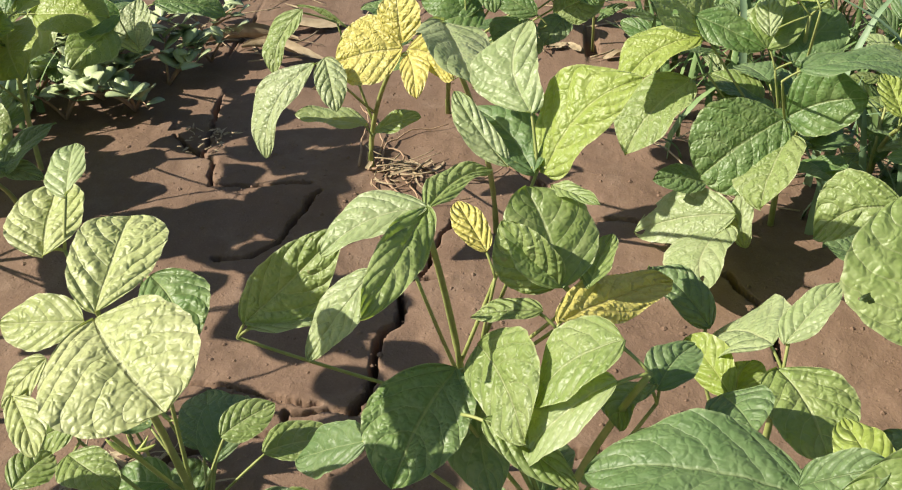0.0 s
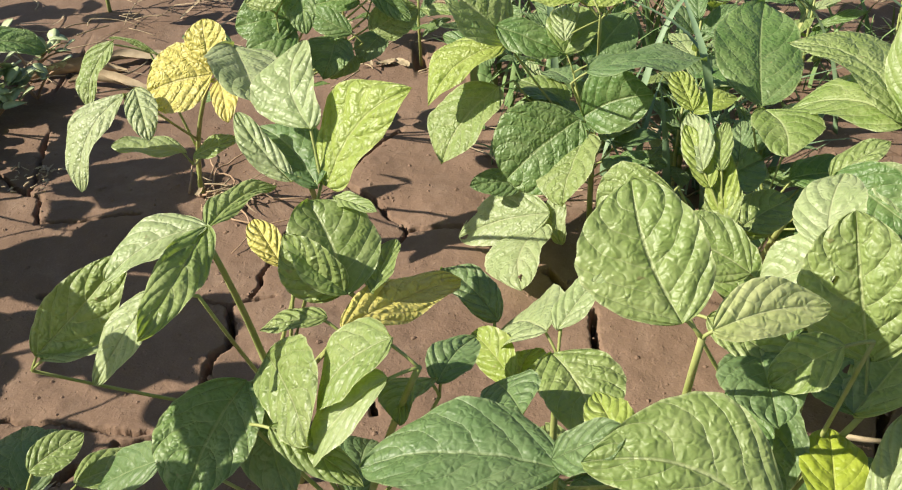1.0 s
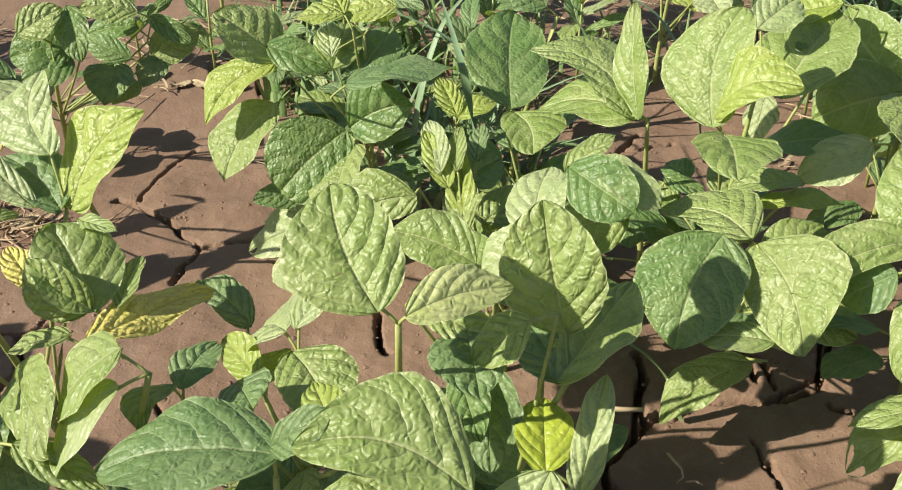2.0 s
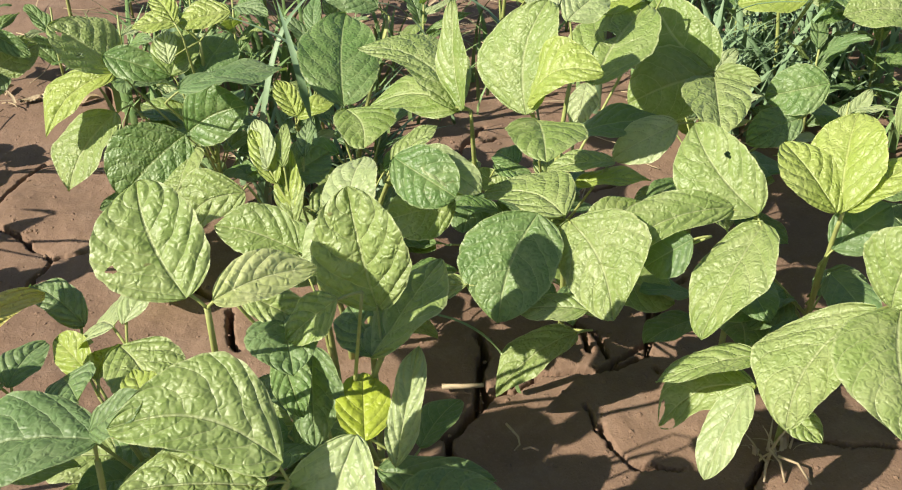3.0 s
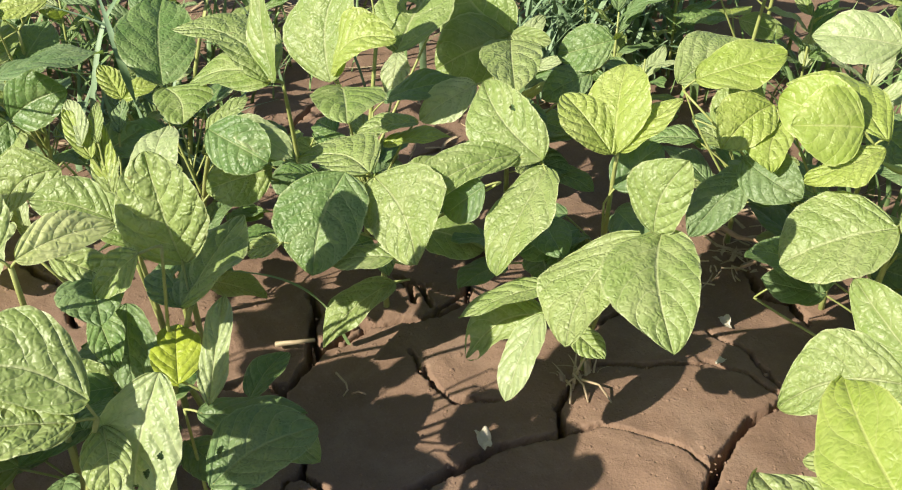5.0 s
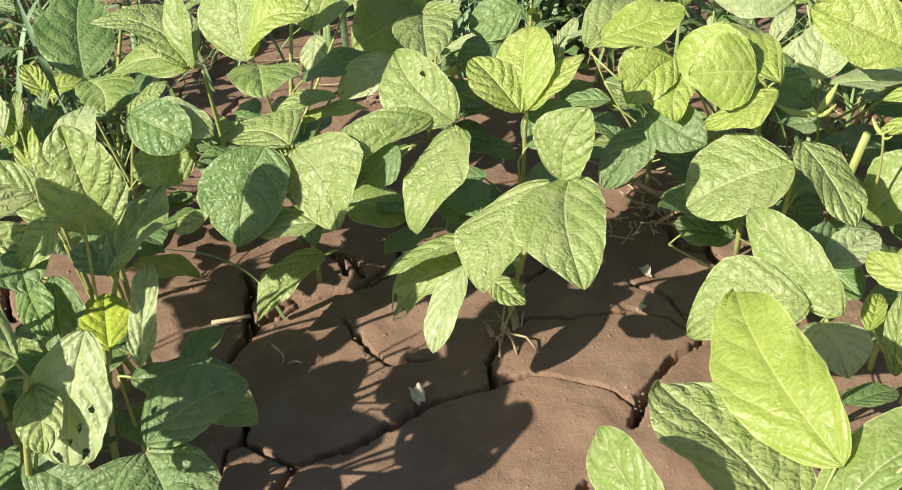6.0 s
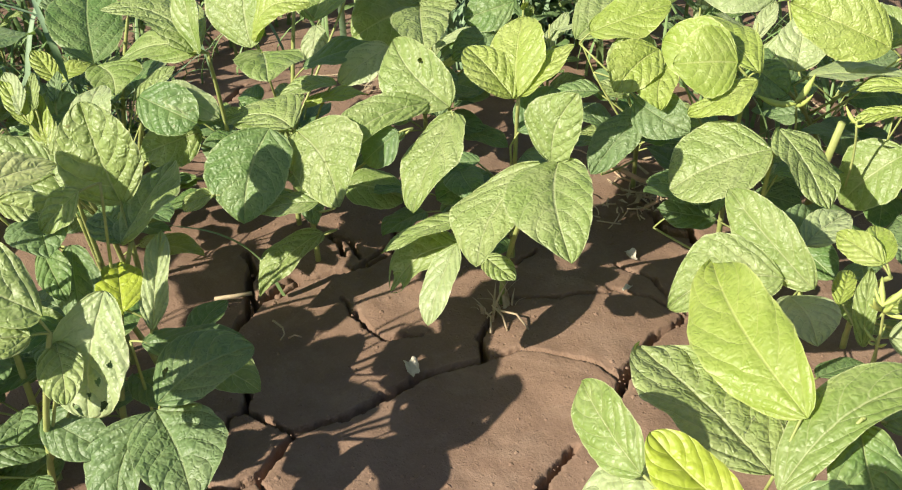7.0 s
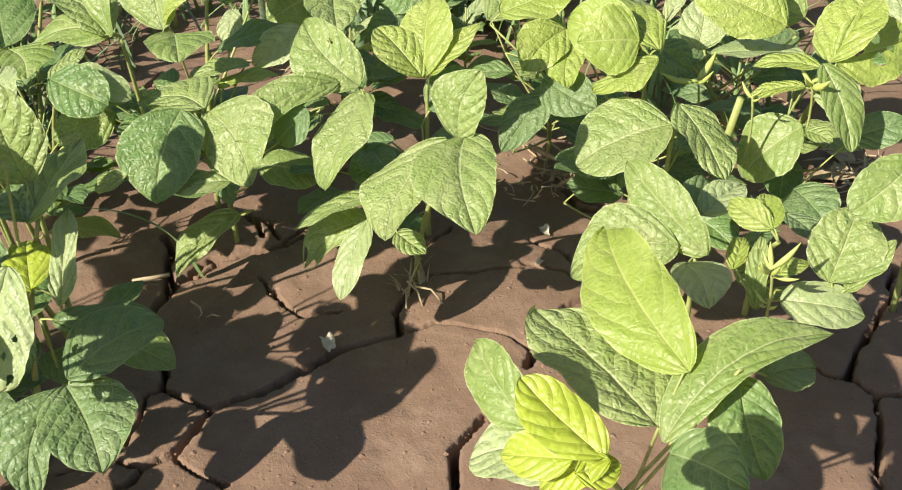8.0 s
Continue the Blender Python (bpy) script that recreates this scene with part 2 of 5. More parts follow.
crack(0.0034, (-0.266, 0.943), (-0.273, 0.996), (-0.290, 1.012), (-0.336, 1.061))
crack(0.0036, (-0.300, 1.153), (-0.290, 1.040), (-0.290, 1.012))
crack(0.0036, (0.143, 0.891), (0.177, 0.887))
crack(0.0048, (0.253, 0.795), (0.268, 0.761), (0.283, 0.737))
crack(0.0100, (0.090, 0.567), (0.129, 0.573), (0.172, 0.571))
crack(0.0034, (-0.077, 0.801), (-0.048, 0.779))
crack(0.0055, (0.037, 1.011), (0.066, 0.991), (0.097, 0.946), (0.126, 0.887))
crack(0.0055, (0.126, 0.887), (0.105, 0.860), (0.096, 0.832))
crack(0.0065, (0.126, 0.887), (0.156, 0.892), (0.185, 0.882))
crack(0.0036, (0.063, 1.004), (0.078, 1.046), (0.098, 1.082), (0.126, 1.104))
crack(0.0048, (0.500, 0.609), (0.484, 0.558))
crack(0.0038, (0.633, 0.513), (0.644, 0.496))
crack(0.0060, (0.080, 0.654), (0.087, 0.617))
crack(0.0036, (0.594, 0.961), (0.637, 0.960), (0.685, 0.972))
crack(0.0034, (0.705, 0.813), (0.772, 0.813))
crack(0.0065, (0.373, 0.533), (0.382, 0.527), (0.427, 0.504), (0.436, 0.506))
crack(0.0055, (0.427, 0.504), (0.427, 0.475), (0.431, 0.458))
crack(0.0065, (0.432, 0.503), (0.452, 0.514), (0.479, 0.527))
crack(0.0055, (0.496, 0.597), (0.482, 0.548), (0.479, 0.527))
crack(0.0066, (0.283, 0.726), (0.283, 0.672))
crack(0.0024, (0.553, 0.489), (0.552, 0.440), (0.554, 0.416), (0.578, 0.403))
crack(0.0040, (0.479, 0.527), (0.531, 0.543), (0.574, 0.532), (0.605, 0.522), (0.637, 0.531))
crack(0.0038, (0.637, 0.531), (0.661, 0.581), (0.687, 0.606), (0.721, 0.619))
crack(0.0046, (0.587, 0.553), (0.591, 0.582), (0.589, 0.599))
crack(0.0065, (0.907, 0.445), (0.898, 0.410), (0.915, 0.383), (0.906, 0.351))
crack(0.0026, (0.577, 0.938), (0.616, 0.961), (0.640, 0.983))
crack(0.0038, (1.296, 0.522), (1.223, 0.461))
crack(0.0039, (-0.317, 1.276), (-0.307, 1.339), (-0.283, 1.377))
crack(0.0038, (0.108, 1.312), (0.182, 1.292), (0.216, 1.257))
crack(0.0038, (0.655, 1.002), (0.613, 0.962), (0.589, 0.925), (0.548, 0.913))


def steps(lo, hi, fine, far):
    """Grid lines: even between lo and hi, then ever wider out to far."""
    mid = list(np.arange(lo, hi, fine))
    out, d, x = [], fine, hi
    while x < far:
        out.append(x)
        d *= 1.22
        x += d
    back, d, x = [], fine, lo
    while x > -far:
        d *= 1.22
        x -= d
        back.append(x)
    return np.array(back[::-1] + mid + out + [far])


def relief(x, y):
    """Height of the crusted surface without its cracks."""
    return (0.006 * lattice(x, y, 0.23, 3) + 0.0032 * lattice(x, y, 0.085, 4) + 0.0016 * lattice(x, y, 0.03, 5)
            + 0.0005 * lattice(x, y, 0.011, 6))


def build_ground():
    xs, ys = steps(-0.42, 1.24, 0.0019, 60.0), steps(-0.02, 1.1, 0.0019, 60.0)
    gx, gy = np.meshgrid(xs, ys)
    z = relief(gx, gy)
    wx = gx + 0.0042 * lattice(gx, gy, 0.022, 11) + 0.0014 * lattice(gx, gy, 0.009, 12) + 0.0009 * lattice(gx, gy, 0.004, 16)
    wy = gy + 0.0042 * lattice(gx, gy, 0.022, 13) + 0.0014 * lattice(gx, gy, 0.009, 14) + 0.0009 * lattice(gx, gy, 0.004, 17)
    drop = np.zeros_like(z)
    vary = 1 + 0.25 * lattice(gx, gy, 0.04, 15)
    for w, ax, ay, bx, by in SEAMS:
        i0, i1 = np.searchsorted(ys, (min(ay, by) - 0.05, max(ay, by) + 0.05))
        j0, j1 = np.searchsorted(xs, (min(ax, bx) - 0.05, max(ax, bx) + 0.05))
        s = np.s_[i0:i1, j0:j1]
        px, py, dx, dy = wx[s] - ax, wy[s] - ay, bx - ax, by - ay
        k = np.clip((px * dx + py * dy) / (dx * dx + dy * dy + 1e-9), 0, 1)
        d = np.hypot(px - k * dx, py - k * dy)
        half = 0.38 * w * vary[s] + 0.0003
        e = np.clip((half + 0.0009 - d) / 0.0018, 0, 1)
        deep_cut = (0.016 + 4.0 * w) * e * e * (3 - 2 * e) + 0.0008 * np.exp(-(d / 0.008) ** 2) * min(1, w / 0.004)
        drop[s] = np.maximum(drop[s], deep_cut)
    z = z - drop
    n, m = gx.shape
    verts = np.stack([gx, gy, z], -1).reshape(-1, 3)
    a = (np.arange(n - 1)[:, None] * m + np.arange(m - 1)[None]).reshape(-1)
    faces = np.stack([a, a + 1, a + m + 1, a + m], 1)
    me = bpy.data.meshes.new("ground")
    me.vertices.add(len(verts))
    me.vertices.foreach_set("co", verts.ravel())
    me.loops.add(faces.size)
    me.loops.foreach_set("vertex_index", faces.ravel())
    me.polygons.add(len(faces))
    me.polygons.foreach_set("loop_start", np.arange(0, faces.size, 4))
    me.polygons.foreach_set("use_smooth", np.ones(len(faces), bool))
    me.update(calc_edges=True)
    me.materials.append(soil)
    return tagged(new("ground", me), "dry red-brown clay soil with a cracked crust", "ground", kind="structure")


build_ground()


def ground_z(x, y):
    return float(relief(np.array([x]), np.array([y]))[0])


# ---- parts of plants ----
def mesh_from(name, verts, faces, material, uv=None, smooth=True):
    me = bpy.data.meshes.new(name)
    if isinstance(faces, np.ndarray):
        me.vertices.add(len(verts))
        me.vertices.foreach_set("co", np.asarray(verts, np.float32).ravel())
        me.loops.add(faces.size)
        me.loops.foreach_set("vertex_index", faces.ravel().astype(np.int32))
        me.polygons.add(len(faces))
        me.polygons.foreach_set("loop_start", np.arange(0, faces.size, 4))
        me.update(calc_edges=True)
    else:
        me.from_pydata([tuple(v) for v in verts], [], faces)
    me.polygons.foreach_set("use_smooth", [smooth] * len(me.polygons))
    if uv is not None:
        lay = me.uv_layers.new(name="UVMap")
        idx = np.zeros(len(me.loops), int)
        me.loops.foreach_get("vertex_index", idx)
        lay.data.foreach_set("uv", np.asarray(uv)[idx].ravel())
    me.materials.append(material)
    return me


def child(name, me, parent, at, label=""):
    ob = new(name, me)
    ob.parent = parent
    ob.location = Vector(at) - parent.location
    return tagged(ob, label)


def tube(points, radii, sides=8):
    """A round, tapering tube along points, its ends closed."""
    pts = [Vector(p) for p in points]
    verts, faces = [], []
    for i, p in enumerate(pts):
        d = (pts[min(i + 1, len(pts) - 1)] - pts[max(i - 1, 0)]).normalized()
        u = (Vector((0, 0, 1)).cross(d) if abs(d.z) < 0.95 else Vector((1, 0, 0)).cross(d)).normalized()
        v = d.cross(u)
        for k in range(sides):
            a = 2 * math.pi * k / sides
            verts.append(p + (u * math.cos(a) + v * math.sin(a)) * radii[i])
    for i in range(len(pts) - 1):
        for k in range(sides):
            faces.append((i * sides + k, i * sides + (k + 1) % sides, (i + 1) * sides + (k + 1) % sides, (i + 1) * sides + k))
    faces.append(tuple(range(sides))[::-1])
    faces.append(tuple((len(pts) - 1) * sides + k for k in range(sides)))
    return verts, faces


def bow(a, b, sag, n=9, side=(0, 0, 1)):
    """Points from a to b, bowed by sag metres along side."""
    a, b, s = Vector(a), Vector(b), Vector(side)
    return [a.lerp(b, i / (n - 1)) + s * (sag * 4 * (i / (n - 1)) * (1 - i / (n - 1))) for i in range(n)]


def bean_plant(root, label, group="bean plants in the field"):
    x, y = root
    ob = new("bean_plant")
    ob.location = (x, y, ground_z(x, y))
    tagged(ob, label, "bean plant", group)
    return ob


JOINTS = {}


def shoot(plant, top):
    """A stalk to where leaflets join: the first of a plant is its stem, later ones branch off it."""
    base = plant.location
    top = Vector(top)
    first = plant.name not in JOINTS
    if first:
        lean = top - base
        line = [base + Vector((lean.x * k ** 1.6, lean.y * k ** 1.6, lean.z * k)) for k in [i / 11 for i in range(12)]]
        line[0] = base - Vector((0, 0, 0.012))
        rad = [0.0031 - 0.0014 * i / 11 for i in range(12)]
        verts, faces = tube([p - base for p in line], rad, 10)
        child("stem", mesh_from("stem", verts, faces, stalk), plant, base)
        JOINTS[plant.name] = line
    else:
        line = JOINTS[plant.name]
        want = max(0.02, top.z * 0.42)
        fork = min(line[1:-1], key=lambda p: abs(p.z - want))
        mid = fork.lerp(top, 0.5) + Vector((0, 0, -0.004))
        pts = [fork.lerp(mid, k).lerp(mid.lerp(top, k), k) for k in [i / 8 for i in range(9)]]
        rad = [0.0015 - 0.0005 * i / 8 for i in range(9)]
        verts, faces = tube([p - fork for p in pts], rad, 8)
        child("petiole", mesh_from("petiole", verts, faces, stalk), plant, fork)
    plant["joint"] = top


def leaf(plant, base, tip, normal, width, material, arch=None, fold=None, round_tip=None, skew=None, holes=(), fine=1.0,
         wave=None, curl=None):
    """One leaflet: an ovate blade with sunken veins, blistered between them, folded along its midrib and bowed.
    width: of the whole blade, or twice the reach of each half, on a midrib that then swings to the wider side."""
    r = random.Random(int(abs(base[0] * 7919 + base[1] * 104729 + tip[2] * 1299709)))
    arch = r.uniform(0.02, 0.09) if arch is None else arch
    fold = r.uniform(0.05, 0.28) if fold is None else fold
    skew = r.uniform(-0.12, 0.12) if skew is None else skew
    blunt = r.uniform(0.62, 0.80) if round_tip is None else round_tip
    wave = r.uniform(0.4, 1.1) if wave is None else wave
    curl = r.uniform(-0.06, 0.12) if curl is None else curl
    twist = r.uniform(-0.2, 0.2)
    swing = r.uniform(-0.05, 0.05)
    a, b, up = Vector(base), Vector(tip), Vector(normal)
    ax = b - a
    length = ax.length
    ax.normalize()
    across = up.cross(ax).normalized()
    up = ax.cross(across).normalized()
    if isinstance(width, tuple):
        plus, minus = width
        bend = 0.15 * (plus - minus)
        plus, minus = plus - 2 * bend, minus + 2 * bend
        swing, width, twist = bend / length, 0.5 * (plus + minus), 0.5 * twist
        skew = (plus - minus) / (plus + minus)
    if holes:
        fine = max(fine, 2.2)
    nl, nw = max(10, int(38 * fine)), max(3, int(12 * fine))
    s = np.linspace(0, 1, nl + 1)
    s = s * (0.55 + 0.45 * s) / (0.55 + 0.45)
    s = 0.5 * s + 0.5 * (1 - (1 - s) ** 1.25)
    q = np.linspace(-1, 1, 2 * nw + 1)
    S, Q = np.meshgrid(s, q, indexing="ij")
    gone = np.zeros(S.shape, bool)
    for hs, hq, hr in holes:
        ragged = hr * (1 + 0.18 * np.sin(3 * np.arctan2(0.4 * (Q - hq), S - hs) + 9 * hs))
        d = np.hypot(S - hs, 0.4 * (Q - hq)) + 1e-6
        rim = (np.abs(d - ragged) < 0.55 / nl) & (np.abs(Q) < 0.999)
        pull = np.where(rim, ragged / d, 1.0)
        S, Q = hs + (S - hs) * pull, hq + (Q - hq) * pull
        gone |= (d < ragged + 0.55 / nl)
    S, Q = np.clip(S, 0, 1), np.clip(Q, -1, 1)
    raw = lambda t: np.maximum(t, 0) ** 0.57 * np.maximum(1 - t, 0) ** blunt
    peak = raw(np.array(0.57 / (0.57 + blunt)))
    half = 0.5 * width * raw(S) / peak
    half = half * (1 + skew * np.sign(Q) * np.sin(np.pi * S) ** 0.5)
    ph = r.uniform(0, 6.28)
    edge = np.abs(Q) ** 3
    Y = Q * half * (1 + 0.02 * wave * np.sin(S * 19 + ph + np.sign(Q)) * edge + 0.012 * np.sin(S * 47 + 2 * ph) * edge)
    X = S * length + 0.02 * length * np.abs(Q) * np.sin(np.pi * S)
    Y = Y + swing * length * np.sin(np.pi * S)
    vein_p = (S - 0.12 * np.abs(Q) - 0.24 * Q * Q) * VEINS + 0.2 * lattice(X, Y, 0.02, int(ph * 1000) + 2)
    puff = np.abs(np.sin(np.pi * vein_p)) ** 0.6 * (1 - np.exp(-(Q / 0.16) ** 2)) * np.sin(np.pi * np.clip(S, 0, 1)) ** 0.4
    lump = 0.8 * lattice(X, Y, 0.0062, int(ph * 1000)) + 0.35 * lattice(X, Y, 0.013, int(ph * 1000) + 1)
    Z = arch * length * 4 * S * (1 - S)
    Z += np.abs(Y) * fold - 0.5 * fold * Y * Y / (0.5 * width + 1e-6)
    Z += min(length, 0.075) * (1 - 0.8 * edge) * (0.015 * puff + 0.009 * lump)
    Z -= length * 0.006 * np.exp(-(Q / 0.07) ** 2)
    Z += length * 0.035 * wave * edge * np.sin(S * 11 + ph + 1.7 * np.sign(Q))
    Z += twist * Y * (S - 0.3)
    Z -= curl * length * np.clip(S - 0.6, 0, 1) ** 2 * 3
    M = np.array([ax, across, up])
    co = np.stack([X, Y, Z], -1).reshape(-1, 3) @ M
    m = 2 * nw + 1
    k = (np.arange(nl)[:, None] * m + np.arange(m - 1)[None]).ravel()
    faces = np.stack([k, k + m, k + m + 1, k + 1], 1)
    faces = faces[~gone.ravel()[faces].all(1)]
    uv = np.stack([Q, S], -1).reshape(-1, 2)
    ob = child("leaflet", mesh_from("leaflet", co, faces, material, uv), plant, a)
    joint = plant.get("joint")
    if joint is not None:
        j = Vector(joint)
        if 0.004 < (a - j).length < 0.15:
            pts = bow(j - j, a + ax * 0.004 - j, 0.001, 6)
            verts, fc = tube(pts, [0.0010, 0.0009, 0.0009, 0.0009, 0.0010, 0.0007], 6)
            part = new("leaf_stalk", mesh_from("leaf_stalk", verts, fc, stalk))
            part.parent, part.location = ob, j - a
            tagged(part)
    return ob


def under_leaves(plant, count):
    """Small leaves low on the stem, added for density and to cast shade on the soil."""
    r = random.Random(int(plant.location.x * 1000) * 31 + count)
    for _ in range(count):
        a, z = r.uniform(0, 6.28), r.uniform(0.035, 0.14)
        out = Vector((math.cos(a), math.sin(a), r.uniform(-0.3, 0.35))).normalized()
        size = r.uniform(0.036, 0.068)
        base = plant.location + Vector((math.cos(a), math.sin(a), 0)) * r.uniform(0.01, 0.045) + Vector((0, 0, z))
        face = Vector((r.uniform(-0.5, 0.3), r.uniform(-0.5, 0.3), 1.0))
        plant["joint"] = plant.location + Vector((0, 0, z * 0.7))
        # Mostly the darker tones, which put shade into the leaf colour.
        leaf(plant, base, base + out * size, face, size * r.uniform(0.55, 0.75), r.choice((green, dull, deep, dull)), fine=0.55)


# ---- bean plants, leaflet by leaflet ----

a_plant = bean_plant((-0.130, 0.440), "bean plant with pale mottled blistered leaves in cracked soil")
shoot(a_plant, (-0.118, 0.353, 0.299))
leaf(a_plant, (-0.119, 0.351, 0.308), (-0.073, 0.298, 0.304), (-0.153, -0.202, 0.967), (0.061, 0.076), cream, round_tip=0.45)
leaf(a_plant, (-0.119, 0.353, 0.310), (-0.121, 0.417, 0.319), (-0.023, -0.138, 0.990), (0.037, 0.052), cream, round_tip=0.5)
leaf(a_plant, (-0.123, 0.350, 0.308), (-0.166, 0.358, 0.299), (-0.279, -0.481, 0.831), (0.028, 0.025), cream)
shoot(a_plant, (-0.161, 0.422, 0.294))
leaf(a_plant, (-0.170, 0.416, 0.294), (-0.179, 0.472, 0.302), (-0.089, -0.152, 0.984), (0.046, 0.038), cream)
leaf(a_plant, (-0.16, 0.436, 0.317), (-0.169, 0.478, 0.324), (-0.278, -0.207, 0.938), 0.023, pale)
shoot(a_plant, (-0.168, 0.378, 0.248))
leaf(a_plant, (-0.164, 0.381, 0.259), (-0.189, 0.37, 0.236), (-0.453, -0.494, 0.742), 0.022, cream)
leaf(a_plant, (-0.177, 0.364, 0.25), (-0.154, 0.33, 0.245), (-0.114, -0.203, 0.973), 0.018, cream)
shoot(a_plant, (-0.188, 0.426, 0.155))
leaf(a_plant, (-0.189, 0.429, 0.168), (-0.22, 0.431, 0.148), (-0.471, -0.612, 0.635), 0.030, green)
leaf(a_plant, (-0.191, 0.415, 0.156), (-0.153, 0.388, 0.16), (-0.102, 0.015, 0.995), 0.030, green)
shoot(a_plant, (-0.132, 0.435, 0.271))
leaf(a_plant, (-0.122, 0.425, 0.276), (-0.095, 0.383, 0.262), (-0.056, -0.360, 0.931), (0.048, 0.019), deep)
shoot(a_plant, (-0.19, 0.336, 0.195))
leaf(a_plant, (-0.183, 0.347, 0.204), (-0.173, 0.373, 0.202), (0.233, -0.017, 0.972), 0.024, green)
under_leaves(a_plant, 24)

c_plant = bean_plant((0.030, 0.550), "tall bean plant with green and yellowing puckered leaves")
shoot(c_plant, (0.015, 0.471, 0.275))
leaf(c_plant, (0.015, 0.472, 0.287), (-0.011, 0.392, 0.276), (0.392, -0.255, 0.884), (0.029, 0.022), green)
leaf(c_plant, (0.015, 0.471, 0.286), (0.049, 0.524, 0.280), (0.102, 0.035, 0.994), (0.031, 0.011), green)
leaf(c_plant, (0.016, 0.472, 0.287), (-0.042, 0.458, 0.267), (-0.294, -0.171, 0.941), (0.020, 0.051), pale)
shoot(c_plant, (0.075, 0.53, 0.275))
leaf(c_plant, (0.073, 0.524, 0.276), (0.036, 0.581, 0.291), (0.014, -0.258, 0.966), (0.027, 0.048), dull)
leaf(c_plant, (0.078, 0.525, 0.275), (0.130, 0.535, 0.332), (-0.606, -0.490, 0.626), (0.085, 0.021), lime, arch=0.02)
leaf(c_plant, (0.071, 0.542, 0.305), (0.068, 0.592, 0.341), (-0.327, -0.565, 0.757), (0.071, 0.012), pale)
leaf(c_plant, (0.058, 0.526, 0.279), (0.026, 0.564, 0.308), (0.036, -0.574, 0.818), (0.026, 0.012), pale)
shoot(c_plant, (0.084, 0.434, 0.236))
leaf(c_plant, (0.085, 0.435, 0.240), (0.156, 0.506, 0.217), (-0.2, -0.45, 0.87), (0.034, 0.032), yellow, arch=0.02, fold=0.1)
leaf(c_plant, (0.077, 0.439, 0.244), (0.038, 0.448, 0.232), (-0.306, 0.02, 0.952), 0.020, green)
shoot(c_plant, (0.096, 0.463, 0.232))
leaf(c_plant, (0.088, 0.462, 0.241), (0.068, 0.506, 0.279), (0.250, -0.563, 0.788), (0.049, 0.060), green)
leaf(c_plant, (0.086, 0.463, 0.242), (0.054, 0.481, 0.272), (-0.259, -0.922, 0.288), (0.043, 0.029), green)
leaf(c_plant, (0.102, 0.462, 0.241), (0.117, 0.496, 0.253), (-0.489, -0.089, 0.868), 0.021, green)
shoot(c_plant, (-0.094, 0.455, 0.21))
leaf(c_plant, (-0.089, 0.454, 0.221), (-0.033, 0.474, 0.271), (-0.102, -0.878, 0.468), (0.032, 0.044), green)
leaf(c_plant, (-0.087, 0.453, 0.219), (-0.033, 0.455, 0.224), (-0.091, 0.088, 0.992), 0.024, pale)
shoot(c_plant, (0.012, 0.435, 0.268))
leaf(c_plant, (-0.009, 0.432, 0.275), (-0.043, 0.406, 0.237), (-0.561, -0.365, 0.743), (0.034, 0.032), pale)
shoot(c_plant, (0.078, 0.522, 0.263))
leaf(c_plant, (0.083, 0.513, 0.275), (0.107, 0.484, 0.282), (-0.327, -0.049, 0.944), 0.012, green)
shoot(c_plant, (0.05, 0.519, 0.205))
leaf(c_plant, (0.045, 0.527, 0.219), (0.025, 0.565, 0.232), (-0.032, -0.36, 0.933), 0.021, yellow)

c_plant_b = bean_plant((0.042, 0.870), "slender bean plant with a pale mottled leaf on a thin stalk")
shoot(c_plant_b, (0.007, 0.699, 0.289))
leaf(c_plant_b, (0.012, 0.688, 0.298), (0.036, 0.592, 0.297), (0.292, 0.066, 0.954), 0.053, pale)

d_plant = bean_plant((0.075, 0.430), "low bean plant with glossy dark and mottled leaves")
shoot(d_plant, (0.124, 0.369, 0.264))
leaf(d_plant, (0.112, 0.378, 0.277), (0.070, 0.379, 0.235), (-0.704, -0.080, 0.706), (0.034, 0.060), green)
leaf(d_plant, (0.109, 0.365, 0.263), (0.065, 0.361, 0.215), (-0.729, -0.128, 0.672), (0.033, 0.044), pale)
shoot(d_plant, (0.045, 0.433, 0.219))
leaf(d_plant, (0.043, 0.429, 0.229), (0.069, 0.358, 0.228), (-0.705, -0.273, 0.654), (0.067, 0.023), green)
leaf(d_plant, (0.039, 0.42, 0.22), (0.051, 0.368, 0.179), (-0.385, -0.622, 0.682), 0.040, dull)
shoot(d_plant, (0.134, 0.401, 0.215))
leaf(d_plant, (0.132, 0.402, 0.227), (0.112, 0.369, 0.228), (-0.061, 0.064, 0.996), (0.002, 0.044), green)
leaf(d_plant, (0.133, 0.4, 0.225), (0.156, 0.432, 0.228), (-0.011, -0.099, 0.995), 0.027, dull)
shoot(d_plant, (0.036, 0.386, 0.22))
leaf(d_plant, (0.047, 0.377, 0.226), (0.093, 0.346, 0.211), (0.08, -0.347, 0.934), 0.021, green)
shoot(d_plant, (0.038, 0.427, 0.214))
leaf(d_plant, (0.032, 0.417, 0.223), (0.003, 0.353, 0.201), (-0.089, -0.295, 0.951), (0.046, 0.065), deep)
shoot(d_plant, (0, 0.384, 0.2))
leaf(d_plant, (-0.013, 0.387, 0.2), (-0.057, 0.41, 0.16), (-0.712, -0.15, 0.685), 0.032, dull)
under_leaves(d_plant, 12)

